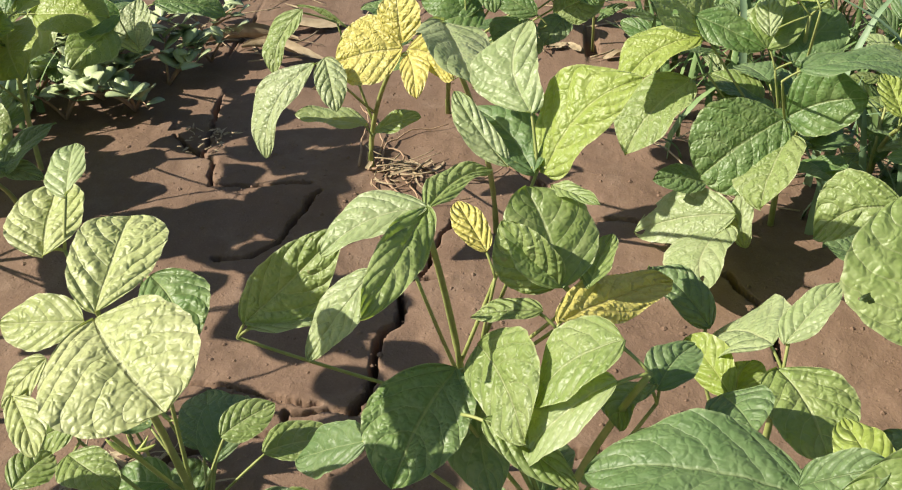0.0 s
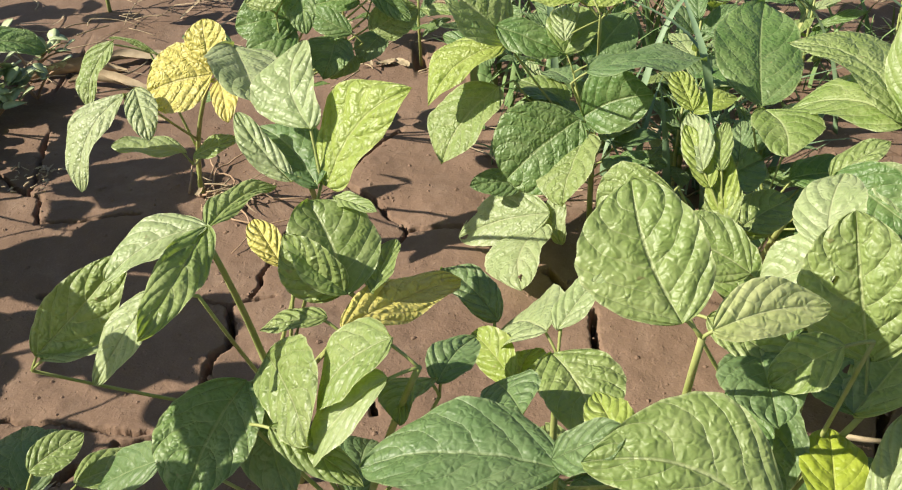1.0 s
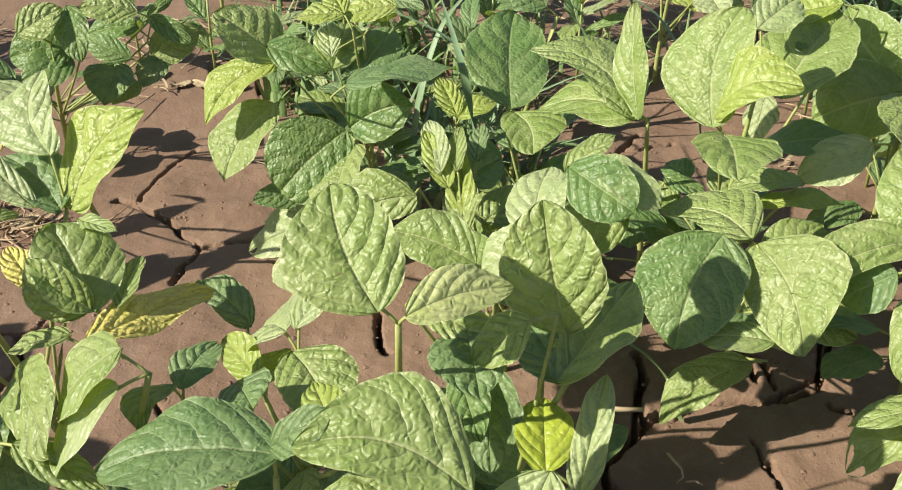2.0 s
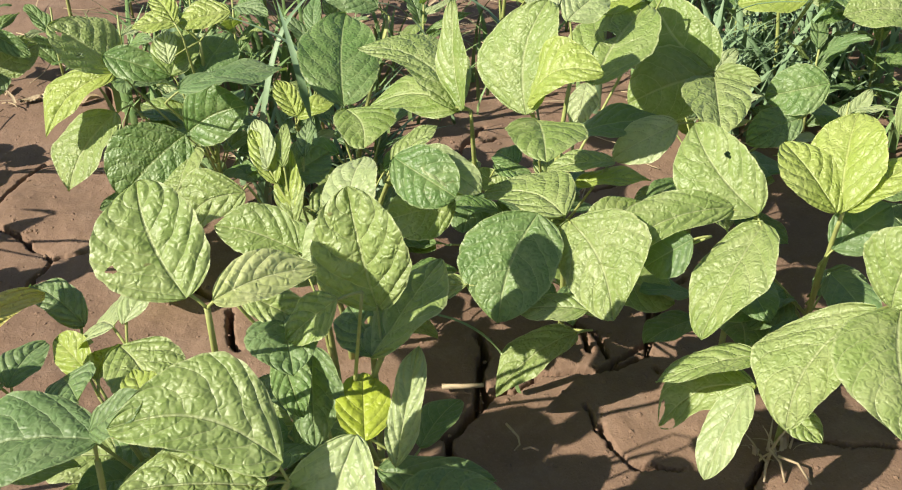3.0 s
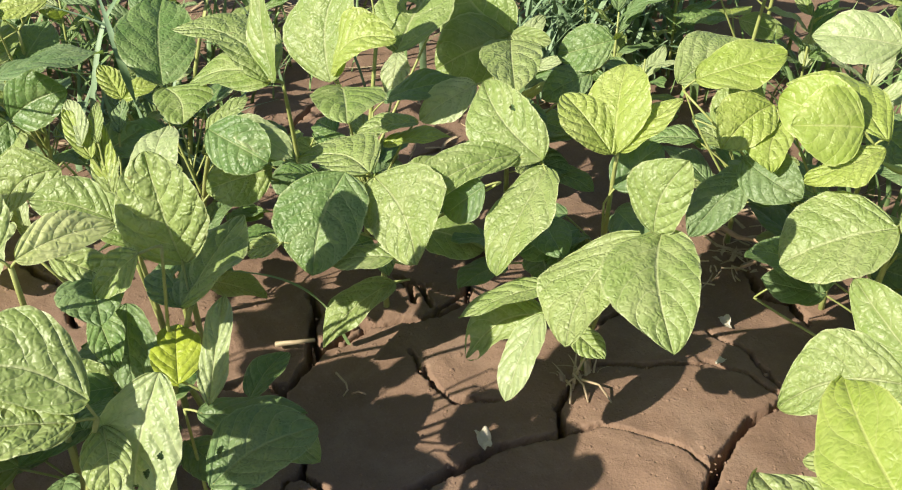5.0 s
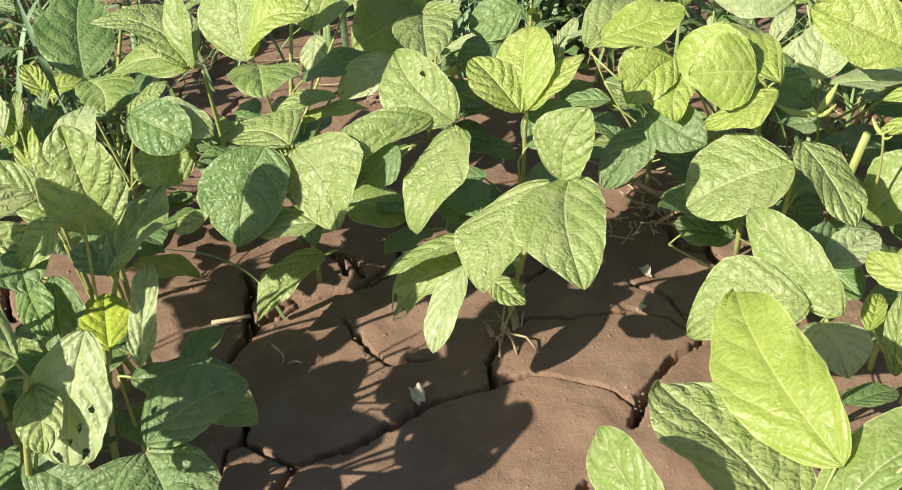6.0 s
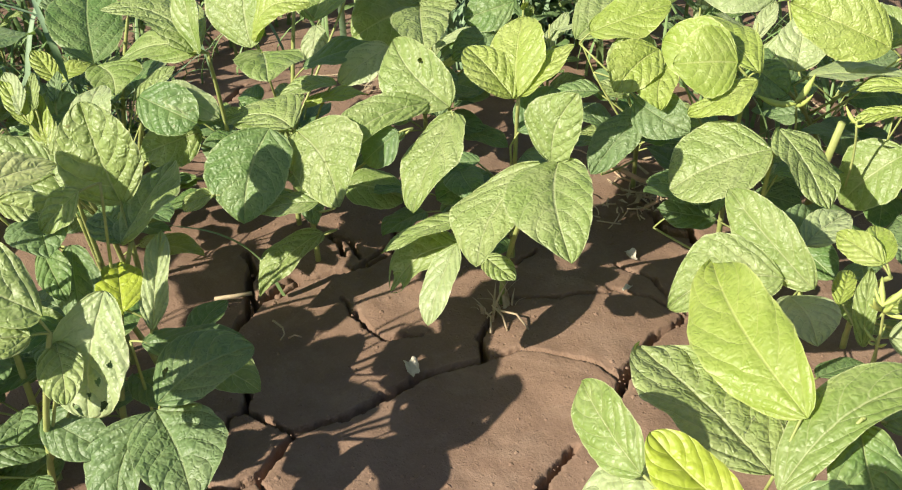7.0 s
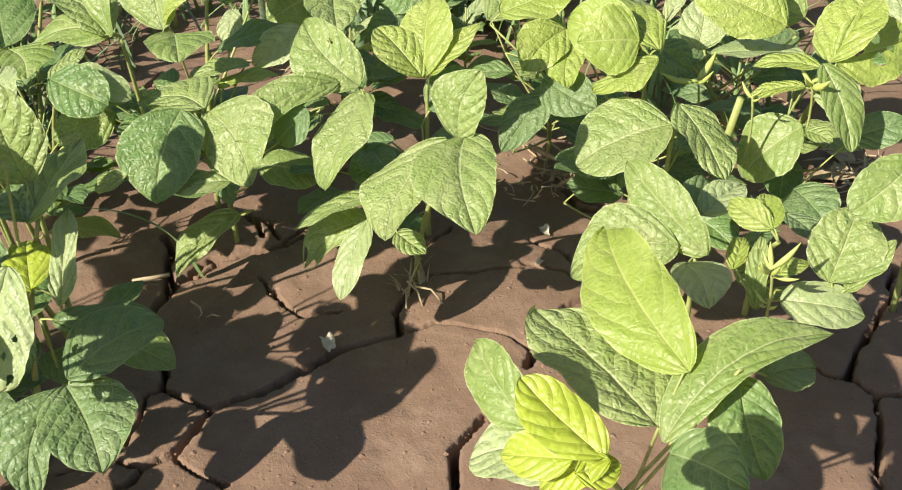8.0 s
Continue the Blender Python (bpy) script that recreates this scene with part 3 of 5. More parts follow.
e_plant = bean_plant((0.200, 0.440), "bean plant with crinkled green young leaves")
shoot(e_plant, (0.201, 0.424, 0.216))
leaf(e_plant, (0.196, 0.431, 0.229), (0.175, 0.491, 0.181), (-0.566, 0.382, 0.731), (0.040, 0.069), pale)
leaf(e_plant, (0.201, 0.430, 0.230), (0.234, 0.461, 0.247), (-0.424, -0.061, 0.903), (0.024, 0.025), pale)
leaf(e_plant, (0.197, 0.422, 0.221), (0.213, 0.369, 0.208), (-0.091, -0.261, 0.961), (0.057, 0.036), green)
shoot(e_plant, (0.153, 0.394, 0.21))
leaf(e_plant, (0.164, 0.395, 0.227), (0.173, 0.357, 0.238), (-0.385, 0.163, 0.909), 0.032, dull)
leaf(e_plant, (0.14, 0.385, 0.215), (0.168, 0.352, 0.234), (-0.491, 0.098, 0.866), 0.028, green)
shoot(e_plant, (0.178, 0.418, 0.189))
leaf(e_plant, (0.176, 0.424, 0.200), (0.157, 0.465, 0.205), (-0.540, -0.342, 0.769), (0.019, 0.031), lime)
leaf(e_plant, (0.179, 0.423, 0.198), (0.193, 0.456, 0.196), (-0.223, 0.144, 0.964), 0.025, green)
shoot(e_plant, (0.215, 0.293, 0.255))
leaf(e_plant, (0.211, 0.305, 0.264), (0.205, 0.345, 0.26), (-0.324, 0.029, 0.946), 0.023, lime)
shoot(e_plant, (0.17, 0.474, 0.174))
leaf(e_plant, (0.175, 0.485, 0.195), (0.144, 0.533, 0.205), (-0.083, -0.266, 0.960), (0.021, 0.032), dull)
under_leaves(e_plant, 14)

ea_plant = bean_plant((0.170, 0.330), "bean plant with large dull grey-green leaves")
shoot(ea_plant, (0.18, 0.305, 0.241))
leaf(ea_plant, (0.184, 0.307, 0.253), (0.093, 0.333, 0.241), (-0.122, 0.030, 0.992), (0.059, 0.067), dull)
leaf(ea_plant, (0.179, 0.31, 0.256), (0.21, 0.3, 0.279), (-0.624, -0.138, 0.769), 0.025, dull)
under_leaves(ea_plant, 10)

eb_plant = bean_plant((0.270, 0.850), "low bean plant with pale dusty chewed leaves")
shoot(eb_plant, (0.269, 0.801, 0.036))
leaf(eb_plant, (0.258, 0.809, 0.059), (0.173, 0.844, 0.015), (-0.547, -0.408, 0.731), (0.047, 0.065), pale, holes=((0.95, 0.3, 0.09), (0.8, -0.9, 0.08)))
leaf(eb_plant, (0.250, 0.804, 0.048), (0.220, 0.729, 0.034), (-0.432, 0.010, 0.902), (0.031, 0.095), pale, holes=((0.85, 0.1, 0.05),))
leaf(eb_plant, (0.266, 0.791, 0.034), (0.268, 0.834, 0.073), (-0.644, -0.505, 0.575), 0.025, pale)
under_leaves(eb_plant, 3)

f_plant = bean_plant((0.310, 0.880), "bushy bean plant with dark puckered leaves and dry litter below")
shoot(f_plant, (0.31, 0.866, 0.223))
leaf(f_plant, (0.295, 0.872, 0.243), (0.249, 0.886, 0.24), (-0.153, -0.274, 0.949), 0.030, lime)
leaf(f_plant, (0.343, 0.869, 0.247), (0.293, 0.877, 0.238), (-0.222, -0.418, 0.881), 0.035, lime)
leaf(f_plant, (0.277, 0.858, 0.208), (0.279, 0.898, 0.227), (-0.2, -0.424, 0.883), 0.022, pale)
shoot(f_plant, (0.234, 0.892, 0.187))
leaf(f_plant, (0.227, 0.889, 0.196), (0.175, 0.918, 0.240), (0.475, -0.378, 0.795), (0.085, 0.085), green, holes=((0.8, 0.3, 0.06), (0.4, 0.5, 0.05)))
leaf(f_plant, (0.225, 0.889, 0.195), (0.152, 0.869, 0.148), (-0.438, -0.331, 0.836), (0.023, 0.080), lime)
leaf(f_plant, (0.219, 0.896, 0.211), (0.278, 0.869, 0.191), (0.002, -0.589, 0.808), 0.037, deep)
shoot(f_plant, (0.285, 0.855, 0.178))
leaf(f_plant, (0.299, 0.852, 0.184), (0.342, 0.895, 0.214), (-0.058, -0.529, 0.847), 0.058, dull)
leaf(f_plant, (0.277, 0.86, 0.195), (0.299, 0.905, 0.221), (-0.008, -0.485, 0.874), 0.047, green)
shoot(f_plant, (0.291, 0.776, 0.167))
leaf(f_plant, (0.276, 0.771, 0.176), (0.210, 0.749, 0.134), (-0.061, -0.832, 0.552), (0.069, 0.088), deep, round_tip=0.52)
leaf(f_plant, (0.279, 0.772, 0.177), (0.332, 0.751, 0.204), (-0.481, -0.825, 0.297), (0.073, 0.040), deep)
leaf(f_plant, (0.281, 0.765, 0.164), (0.249, 0.705, 0.135), (-0.571, -0.093, 0.816), 0.060, green)
shoot(f_plant, (0.288, 0.763, 0.271))
leaf(f_plant, (0.283, 0.772, 0.283), (0.271, 0.811, 0.293), (-0.168, -0.287, 0.943), 0.022, lime)
shoot(f_plant, (0.263, 0.745, 0.222))
leaf(f_plant, (0.275, 0.745, 0.232), (0.37, 0.739, 0.236), (-0.034, 0.142, 0.989), 0.060, dull)
shoot(f_plant, (0.235, 0.893, 0.156))
leaf(f_plant, (0.220, 0.887, 0.154), (0.159, 0.850, 0.098), (-0.514, -0.331, 0.791), (0.054, 0.088), green)

f_plant_b = bean_plant((0.453, 0.874), "bushy bean plant with dark puckered leaves and dry litter below")
shoot(f_plant_b, (0.502, 0.872, 0.217))
leaf(f_plant_b, (0.491, 0.873, 0.228), (0.44, 0.9, 0.24), (-0.176, -0.669, 0.722), 0.038, dull)
under_leaves(f_plant, 16)

fa_plant = bean_plant((0.380, 0.620), "young bean plant with narrow unfolding leaves")
shoot(fa_plant, (0.33, 0.553, 0.213))
leaf(fa_plant, (0.33, 0.541, 0.205), (0.335, 0.581, 0.237), (-0.62, -0.445, 0.646), 0.026, green)
leaf(fa_plant, (0.323, 0.561, 0.231), (0.315, 0.6, 0.258), (-0.175, -0.586, 0.791), 0.020, lime)
leaf(fa_plant, (0.33, 0.565, 0.241), (0.34, 0.594, 0.261), (-0.646, -0.27, 0.714), 0.020, green)
leaf(fa_plant, (0.319, 0.567, 0.24), (0.32, 0.612, 0.259), (-0.575, -0.31, 0.757), 0.023, pale)
leaf(fa_plant, (0.331, 0.543, 0.207), (0.338, 0.586, 0.247), (-0.657, -0.447, 0.607), 0.024, lime)
shoot(fa_plant, (0.343, 0.577, 0.196))
leaf(fa_plant, (0.35, 0.564, 0.186), (0.377, 0.582, 0.19), (0.061, -0.287, 0.956), 0.023, lime)
leaf(fa_plant, (0.349, 0.569, 0.192), (0.39, 0.587, 0.201), (-0.052, -0.343, 0.938), 0.035, green)
leaf(fa_plant, (0.351, 0.592, 0.231), (0.362, 0.629, 0.242), (-0.513, -0.115, 0.851), 0.017, dull)
leaf(fa_plant, (0.334, 0.588, 0.217), (0.373, 0.605, 0.224), (0.062, -0.511, 0.857), 0.037, dull)
shoot(fa_plant, (0.302, 0.562, 0.233))
leaf(fa_plant, (0.299, 0.556, 0.231), (0.250, 0.569, 0.200), (-0.520, -0.663, 0.538), (0.014, 0.069), green)
under_leaves(fa_plant, 14)

fb_plant = bean_plant((0.420, 0.950), "young bean plant with two small yellow leaves")
shoot(fb_plant, (0.385, 0.815, 0.141))
leaf(fb_plant, (0.387, 0.816, 0.152), (0.378, 0.857, 0.174), (-0.124, -0.477, 0.87), 0.025, lime)
leaf(fb_plant, (0.387, 0.815, 0.151), (0.428, 0.822, 0.16), (-0.152, -0.251, 0.956), 0.027, lime)
under_leaves(fb_plant, 5)

h_plant = bean_plant((0.250, 0.390), "bean plant with a tall stalk and wide upright leaves")
shoot(h_plant, (0.248, 0.332, 0.3))
leaf(h_plant, (0.239, 0.333, 0.308), (0.226, 0.388, 0.350), (-0.197, -0.627, 0.754), (0.073, 0.044), green, fold=0.1, holes=((0.4, 0.75, 0.035),))
leaf(h_plant, (0.251, 0.329, 0.306), (0.308, 0.342, 0.303), (0.170, -0.535, 0.827), (0.037, 0.017), cream)
under_leaves(h_plant, 12)

i_plant = bean_plant((0.310, 0.400), "bean plant with wide glossy green leaves")
shoot(i_plant, (0.344, 0.355, 0.223))
leaf(i_plant, (0.346, 0.366, 0.247), (0.341, 0.400, 0.315), (-0.520, -0.777, 0.356), (0.060, 0.060), green, fold=0.28, holes=((0.57, 0.4, 0.03),))
leaf(i_plant, (0.336, 0.352, 0.226), (0.395, 0.396, 0.254), (-0.410, -0.029, 0.912), (0.033, 0.060), green)
leaf(i_plant, (0.343, 0.35, 0.225), (0.335, 0.4, 0.23), (-0.24, -0.119, 0.963), 0.035, dull, holes=((0.5, -0.3, 0.07),))
shoot(i_plant, (0.331, 0.34, 0.283))
leaf(i_plant, (0.317, 0.339, 0.283), (0.287, 0.345, 0.258), (-0.632, -0.346, 0.693), 0.028, green)
shoot(i_plant, (0.293, 0.387, 0.245))
leaf(i_plant, (0.291, 0.375, 0.254), (0.286, 0.323, 0.25), (-0.134, -0.053, 0.99), 0.042, dull)
under_leaves(i_plant, 10)

ia_plant = bean_plant((0.240, 0.330), "bean plant with very large green leaves and chewed edges")
shoot(ia_plant, (0.268, 0.258, 0.24))
leaf(ia_plant, (0.267, 0.259, 0.253), (0.189, 0.293, 0.272), (-0.020, -0.526, 0.850), (0.014, 0.094), green)
leaf(ia_plant, (0.257, 0.253, 0.246), (0.188, 0.267, 0.254), (0.057, -0.269, 0.962), (0.039, 0.046), green)
shoot(ia_plant, (0.309, 0.274, 0.240))
leaf(ia_plant, (0.306, 0.268, 0.250), (0.272, 0.233, 0.188), (-0.45, -0.52, 0.72), (0.046, 0.062), pale, round_tip=0.45, fold=0.1, fine=1.7, holes=((0.55, 0.55, 0.03), (0.7, 0.3, 0.035), (0.62, -0.35, 0.03), (0.82, 0.05, 0.03), (0.88, 0.6, 0.05), (0.95, -0.4, 0.06), (0.75, -0.75, 0.05)))
shoot(ia_plant, (0.274, 0.279, 0.222))
leaf(ia_plant, (0.27, 0.266, 0.227), (0.262, 0.225, 0.21), (-0.184, -0.345, 0.92), 0.028, green)
under_leaves(ia_plant, 6)

j_plant = bean_plant((0.330, 0.360), "low bean plant with dull shaded leaves beside a wide crack")
shoot(j_plant, (0.32, 0.279, 0.128))
leaf(j_plant, (0.321, 0.278, 0.140), (0.396, 0.280, 0.156), (-0.205, -0.040, 0.978), (0.086, 0.046), dull, holes=((0.2, 0.5, 0.04),))
leaf(j_plant, (0.319, 0.275, 0.137), (0.314, 0.190, 0.126), (-0.070, -0.114, 0.991), (0.075, 0.053), dull)
leaf(j_plant, (0.316, 0.275, 0.136), (0.272, 0.237, 0.086), (-0.349, -0.573, 0.742), (0.016, 0.070), dull)
shoot(j_plant, (0.325, 0.348, 0.145))
leaf(j_plant, (0.331, 0.338, 0.147), (0.398, 0.307, 0.144), (-0.012, -0.122, 0.992), (0.025, 0.042), dull)

k_plant = bean_plant((0.360, 0.420), "small bean plant with a bright lime unfolding leaf")
shoot(k_plant, (0.302, 0.394, 0.212))
leaf(k_plant, (0.308, 0.384, 0.217), (0.296, 0.341, 0.177), (-0.561, -0.479, 0.675), 0.038, dull)
leaf(k_plant, (0.289, 0.389, 0.217), (0.291, 0.343, 0.2), (-0.415, -0.348, 0.841), 0.025, deep)
shoot(k_plant, (0.337, 0.314, 0.181))
leaf(k_plant, (0.321, 0.319, 0.192), (0.334, 0.368, 0.203), (-0.043, -0.215, 0.976), (0.034, 0.033), bright)
leaf(k_plant, (0.335, 0.307, 0.178), (0.365, 0.351, 0.227), (-0.481, -0.485, 0.731), (0.020, 0.023), pale)
shoot(k_plant, (0.263, 0.401, 0.258))
leaf(k_plant, (0.27, 0.39, 0.264), (0.307, 0.356, 0.251), (-0.25, -0.574, 0.78), 0.024, green)
under_leaves(k_plant, 2)

r_plant = bean_plant((0.430, 0.730), "bushy bean plant with upright puckered leaves")
shoot(r_plant, (0.431, 0.599, 0.212))
leaf(r_plant, (0.422, 0.593, 0.216), (0.455, 0.54, 0.202), (-0.48, -0.491, 0.727), 0.049, deep, round_tip=0.52)
leaf(r_plant, (0.442, 0.589, 0.222), (0.478, 0.544, 0.2), (-0.017, -0.448, 0.894), 0.034, pale)
shoot(r_plant, (0.409, 0.728, 0.186))
leaf(r_plant, (0.415, 0.727, 0.199), (0.451, 0.847, 0.238), (0.081, -0.327, 0.942), (0.091, 0.062), deep)
leaf(r_plant, (0.417, 0.725, 0.197), (0.415, 0.661, 0.189), (-0.099, -0.109, 0.989), (0.074, 0.032), green)
shoot(r_plant, (0.457, 0.598, 0.174))
leaf(r_plant, (0.47, 0.583, 0.17), (0.413, 0.601, 0.154), (-0.397, -0.612, 0.684), 0.049, green)
leaf(r_plant, (0.439, 0.605, 0.193), (0.486, 0.567, 0.183), (0.002, -0.245, 0.969), 0.027, green)

r_plant_b = bean_plant((0.367, 0.478), "bushy bean plant with upright puckered leaves")
shoot(r_plant_b, (0.355, 0.429, 0.26))
leaf(r_plant_b, (0.347, 0.432, 0.268), (0.37, 0.478, 0.288), (-0.452, -0.157, 0.878), 0.040, pale)
leaf(r_plant_b, (0.352, 0.43, 0.267), (0.317, 0.444, 0.24), (-0.649, -0.429, 0.628), 0.038, pale)

r_plant_c = bean_plant((0.346, 0.505), "bushy bean plant with upright puckered leaves")
shoot(r_plant_c, (0.328, 0.459, 0.223))
leaf(r_plant_c, (0.318, 0.461, 0.235), (0.269, 0.492, 0.249), (-0.147, -0.592, 0.793), 0.039, green)

r_plant_d = bean_plant((0.348, 0.526), "bushy bean plant with upright puckered leaves")
shoot(r_plant_d, (0.33, 0.479, 0.18))
leaf(r_plant_d, (0.327, 0.487, 0.194), (0.321, 0.536, 0.214), (-0.225, -0.401, 0.888), 0.037, green)
under_leaves(r_plant, 18)

q_plant = bean_plant((0.530, 0.690), "bean plant with folded pale leaves on a long stalk")
shoot(q_plant, (0.508, 0.65, 0.214))
leaf(q_plant, (0.497, 0.652, 0.216), (0.436, 0.744, 0.249), (0.165, -0.225, 0.960), (0.012, 0.132), green)
leaf(q_plant, (0.497, 0.651, 0.215), (0.437, 0.728, 0.198), (-0.296, -0.027, 0.955), (0.024, 0.113), green)
leaf(q_plant, (0.500, 0.650, 0.215), (0.512, 0.700, 0.295), (-0.905, -0.290, 0.310), (0.042, 0.032), green)
shoot(q_plant, (0.416, 0.602, 0.19))
leaf(q_plant, (0.423, 0.603, 0.205), (0.464, 0.608, 0.229), (-0.503, -0.071, 0.861), 0.030, green)
under_leaves(q_plant, 14)

p_plant = bean_plant((0.570, 0.630), "bean plant with light green upright leaves")
shoot(p_plant, (0.603, 0.649, 0.244))
leaf(p_plant, (0.614, 0.633, 0.227), (0.692, 0.686, 0.268), (-0.378, -0.147, 0.914), (0.089, 0.077), green, holes=((0.5, 0.2, 0.05),))
leaf(p_plant, (0.601, 0.663, 0.276), (0.645, 0.682, 0.292), (-0.146, -0.416, 0.898), 0.040, pale)
shoot(p_plant, (0.537, 0.579, 0.233))
leaf(p_plant, (0.528, 0.577, 0.241), (0.563, 0.624, 0.316), (-0.727, -0.376, 0.574), (0.102, 0.047), green)
leaf(p_plant, (0.530, 0.580, 0.249), (0.576, 0.540, 0.285), (-0.711, -0.232, 0.664), (0.081, 0.010), lime, fold=-0.3, arch=0.2)
leaf(p_plant, (0.536, 0.572, 0.237), (0.513, 0.502, 0.242), (0.056, 0.039, 0.998), 0.063, green)
shoot(p_plant, (0.582, 0.555, 0.178))
leaf(p_plant, (0.598, 0.553, 0.196), (0.548, 0.576, 0.187), (-0.163, 0.02, 0.986), 0.031, green)
leaf(p_plant, (0.565, 0.558, 0.18), (0.619, 0.53, 0.188), (-0.118, 0.058, 0.991), 0.030, lime)
shoot(p_plant, (0.705, 0.686, 0.272))
leaf(p_plant, (0.692, 0.69, 0.278), (0.644, 0.72, 0.261), (-0.438, -0.21, 0.874), 0.040, lime)
shoot(p_plant, (0.669, 0.743, 0.177))
leaf(p_plant, (0.659, 0.734, 0.177), (0.635, 0.703, 0.144), (-0.63, -0.283, 0.724), 0.033, pale)
shoot(p_plant, (0.589, 0.638, 0.169))
leaf(p_plant, (0.598, 0.633, 0.182), (0.667, 0.599, 0.199), (-0.232, 0.037, 0.972), 0.049, dull)
under_leaves(p_plant, 14)

l_plant = bean_plant((0.560, 0.560), "bean plant with dark broad leaves above a soil crack")
shoot(l_plant, (0.529, 0.499, 0.189))
leaf(l_plant, (0.508, 0.503, 0.197), (0.456, 0.454, 0.143), (-0.378, -0.469, 0.798), (0.062, 0.094), deep)
leaf(l_plant, (0.529, 0.492, 0.193), (0.527, 0.408, 0.158), (-0.662, -0.273, 0.698), (0.105, 0.041), green)
leaf(l_plant, (0.527, 0.495, 0.195), (0.490, 0.570, 0.181), (-0.184, 0.089, 0.979), (0.016, 0.097), green)
shoot(l_plant, (0.609, 0.423, 0.202))
leaf(l_plant, (0.596, 0.426, 0.201), (0.57, 0.445, 0.17), (-0.804, -0.314, 0.506), 0.038, dull)
shoot(l_plant, (0.456, 0.476, 0.158))
leaf(l_plant, (0.444, 0.483, 0.161), (0.419, 0.509, 0.144), (-0.6, -0.054, 0.798), 0.022, green)
shoot(l_plant, (0.529, 0.424, 0.148))
leaf(l_plant, (0.517, 0.429, 0.156), (0.472, 0.455, 0.149), (-0.198, -0.085, 0.977), 0.029, green)
shoot(l_plant, (0.56, 0.501, 0.071))
leaf(l_plant, (0.545, 0.500, 0.074), (0.469, 0.492, 0.035), (-0.453, -0.038, 0.891), (0.037, 0.054), green)
under_leaves(l_plant, 5)

m_plant = bean_plant((0.690, 0.500), "bean plant with drooping light green leaves")
shoot(m_plant, (0.65, 0.429, 0.206))
leaf(m_plant, (0.648, 0.425, 0.210), (0.636, 0.506, 0.248), (-0.642, -0.401, 0.653), (0.076, 0.043), green, fold=0.3, holes=((0.52, -0.5, 0.035),))
leaf(m_plant, (0.651, 0.421, 0.205), (0.577, 0.376, 0.154), (-0.587, 0.045, 0.808), (0.077, 0.047), green)
leaf(m_plant, (0.633, 0.436, 0.214), (0.533, 0.446, 0.180), (-0.321, -0.495, 0.807), (0.009, 0.061), green)
under_leaves(m_plant, 6)

o_plant = bean_plant((0.730, 0.450), "bean plant topped by bright lime young leaves")
shoot(o_plant, (0.708, 0.407, 0.21))
leaf(o_plant, (0.705, 0.405, 0.210), (0.746, 0.457, 0.260), (-0.716, -0.095, 0.692), (0.067, 0.065), lime)
leaf(o_plant, (0.702, 0.406, 0.211), (0.692, 0.466, 0.242), (-0.049, -0.464, 0.884), (0.053, 0.038), lime)
leaf(o_plant, (0.707, 0.404, 0.213), (0.758, 0.395, 0.253), (-0.616, 0.011, 0.787), (0.029, 0.034), lime)
shoot(o_plant, (0.708, 0.42, 0.154))
leaf(o_plant, (0.714, 0.416, 0.169), (0.759, 0.415, 0.2), (-0.505, -0.517, 0.691), 0.041, dull)
under_leaves(o_plant, 10)

n_plant = bean_plant((0.677, 0.390), "bean plant with three broad leaves leaning over cracked soil")
shoot(n_plant, (0.678, 0.311, 0.2))
leaf(n_plant, (0.664, 0.310, 0.203), (0.579, 0.275, 0.156), (-0.508, 0.099, 0.855), (0.024, 0.109), green)
leaf(n_plant, (0.677, 0.303, 0.205), (0.623, 0.211, 0.183), (-0.17, -0.10, 0.98), (0.045, 0.094), green)
leaf(n_plant, (0.672, 0.306, 0.204), (0.694, 0.302, 0.261), (-0.848, -0.433, 0.305), (0.071, 0.030), green)
shoot(n_plant, (0.617, 0.343, 0.126))
leaf(n_plant, (0.606, 0.341, 0.128), (0.550, 0.369, 0.083), (-0.627, 0.012, 0.779), (0.013, 0.087), green, holes=((0.95, -0.5, 0.1), (0.9, 0.7, 0.1)))
leaf(n_plant, (0.602, 0.343, 0.128), (0.555, 0.314, 0.080), (-0.679, -0.101, 0.727), (0.033, 0.034), pale)
leaf(n_plant, (0.619, 0.325, 0.119), (0.626, 0.289, 0.113), (-0.197, -0.199, 0.960), (0.023, 0.027), green)
leaf(n_plant, (0.615, 0.35, 0.146), (0.546, 0.373, 0.121), (-0.232, 0.313, 0.921), 0.041, green)

s_plant = bean_plant((0.760, 0.680), "bean plant with dark and light overlapping leaves")
shoot(s_plant, (0.742, 0.64, 0.207))
leaf(s_plant, (0.737, 0.635, 0.213), (0.692, 0.546, 0.206), (-0.075, -0.045, 0.996), (0.055, 0.063), green)
leaf(s_plant, (0.738, 0.636, 0.218), (0.759, 0.596, 0.221), (-0.731, -0.319, 0.603), 0.022, green)
shoot(s_plant, (0.754, 0.661, 0.203))
leaf(s_plant, (0.749, 0.656, 0.205), (0.677, 0.681, 0.175), (-0.469, -0.719, 0.513), (0.062, 0.081), green)
leaf(s_plant, (0.750, 0.656, 0.208), (0.724, 0.730, 0.255), (-0.647, -0.561, 0.517), (0.105, 0.050), green)
shoot(s_plant, (0.812, 0.576, 0.199))
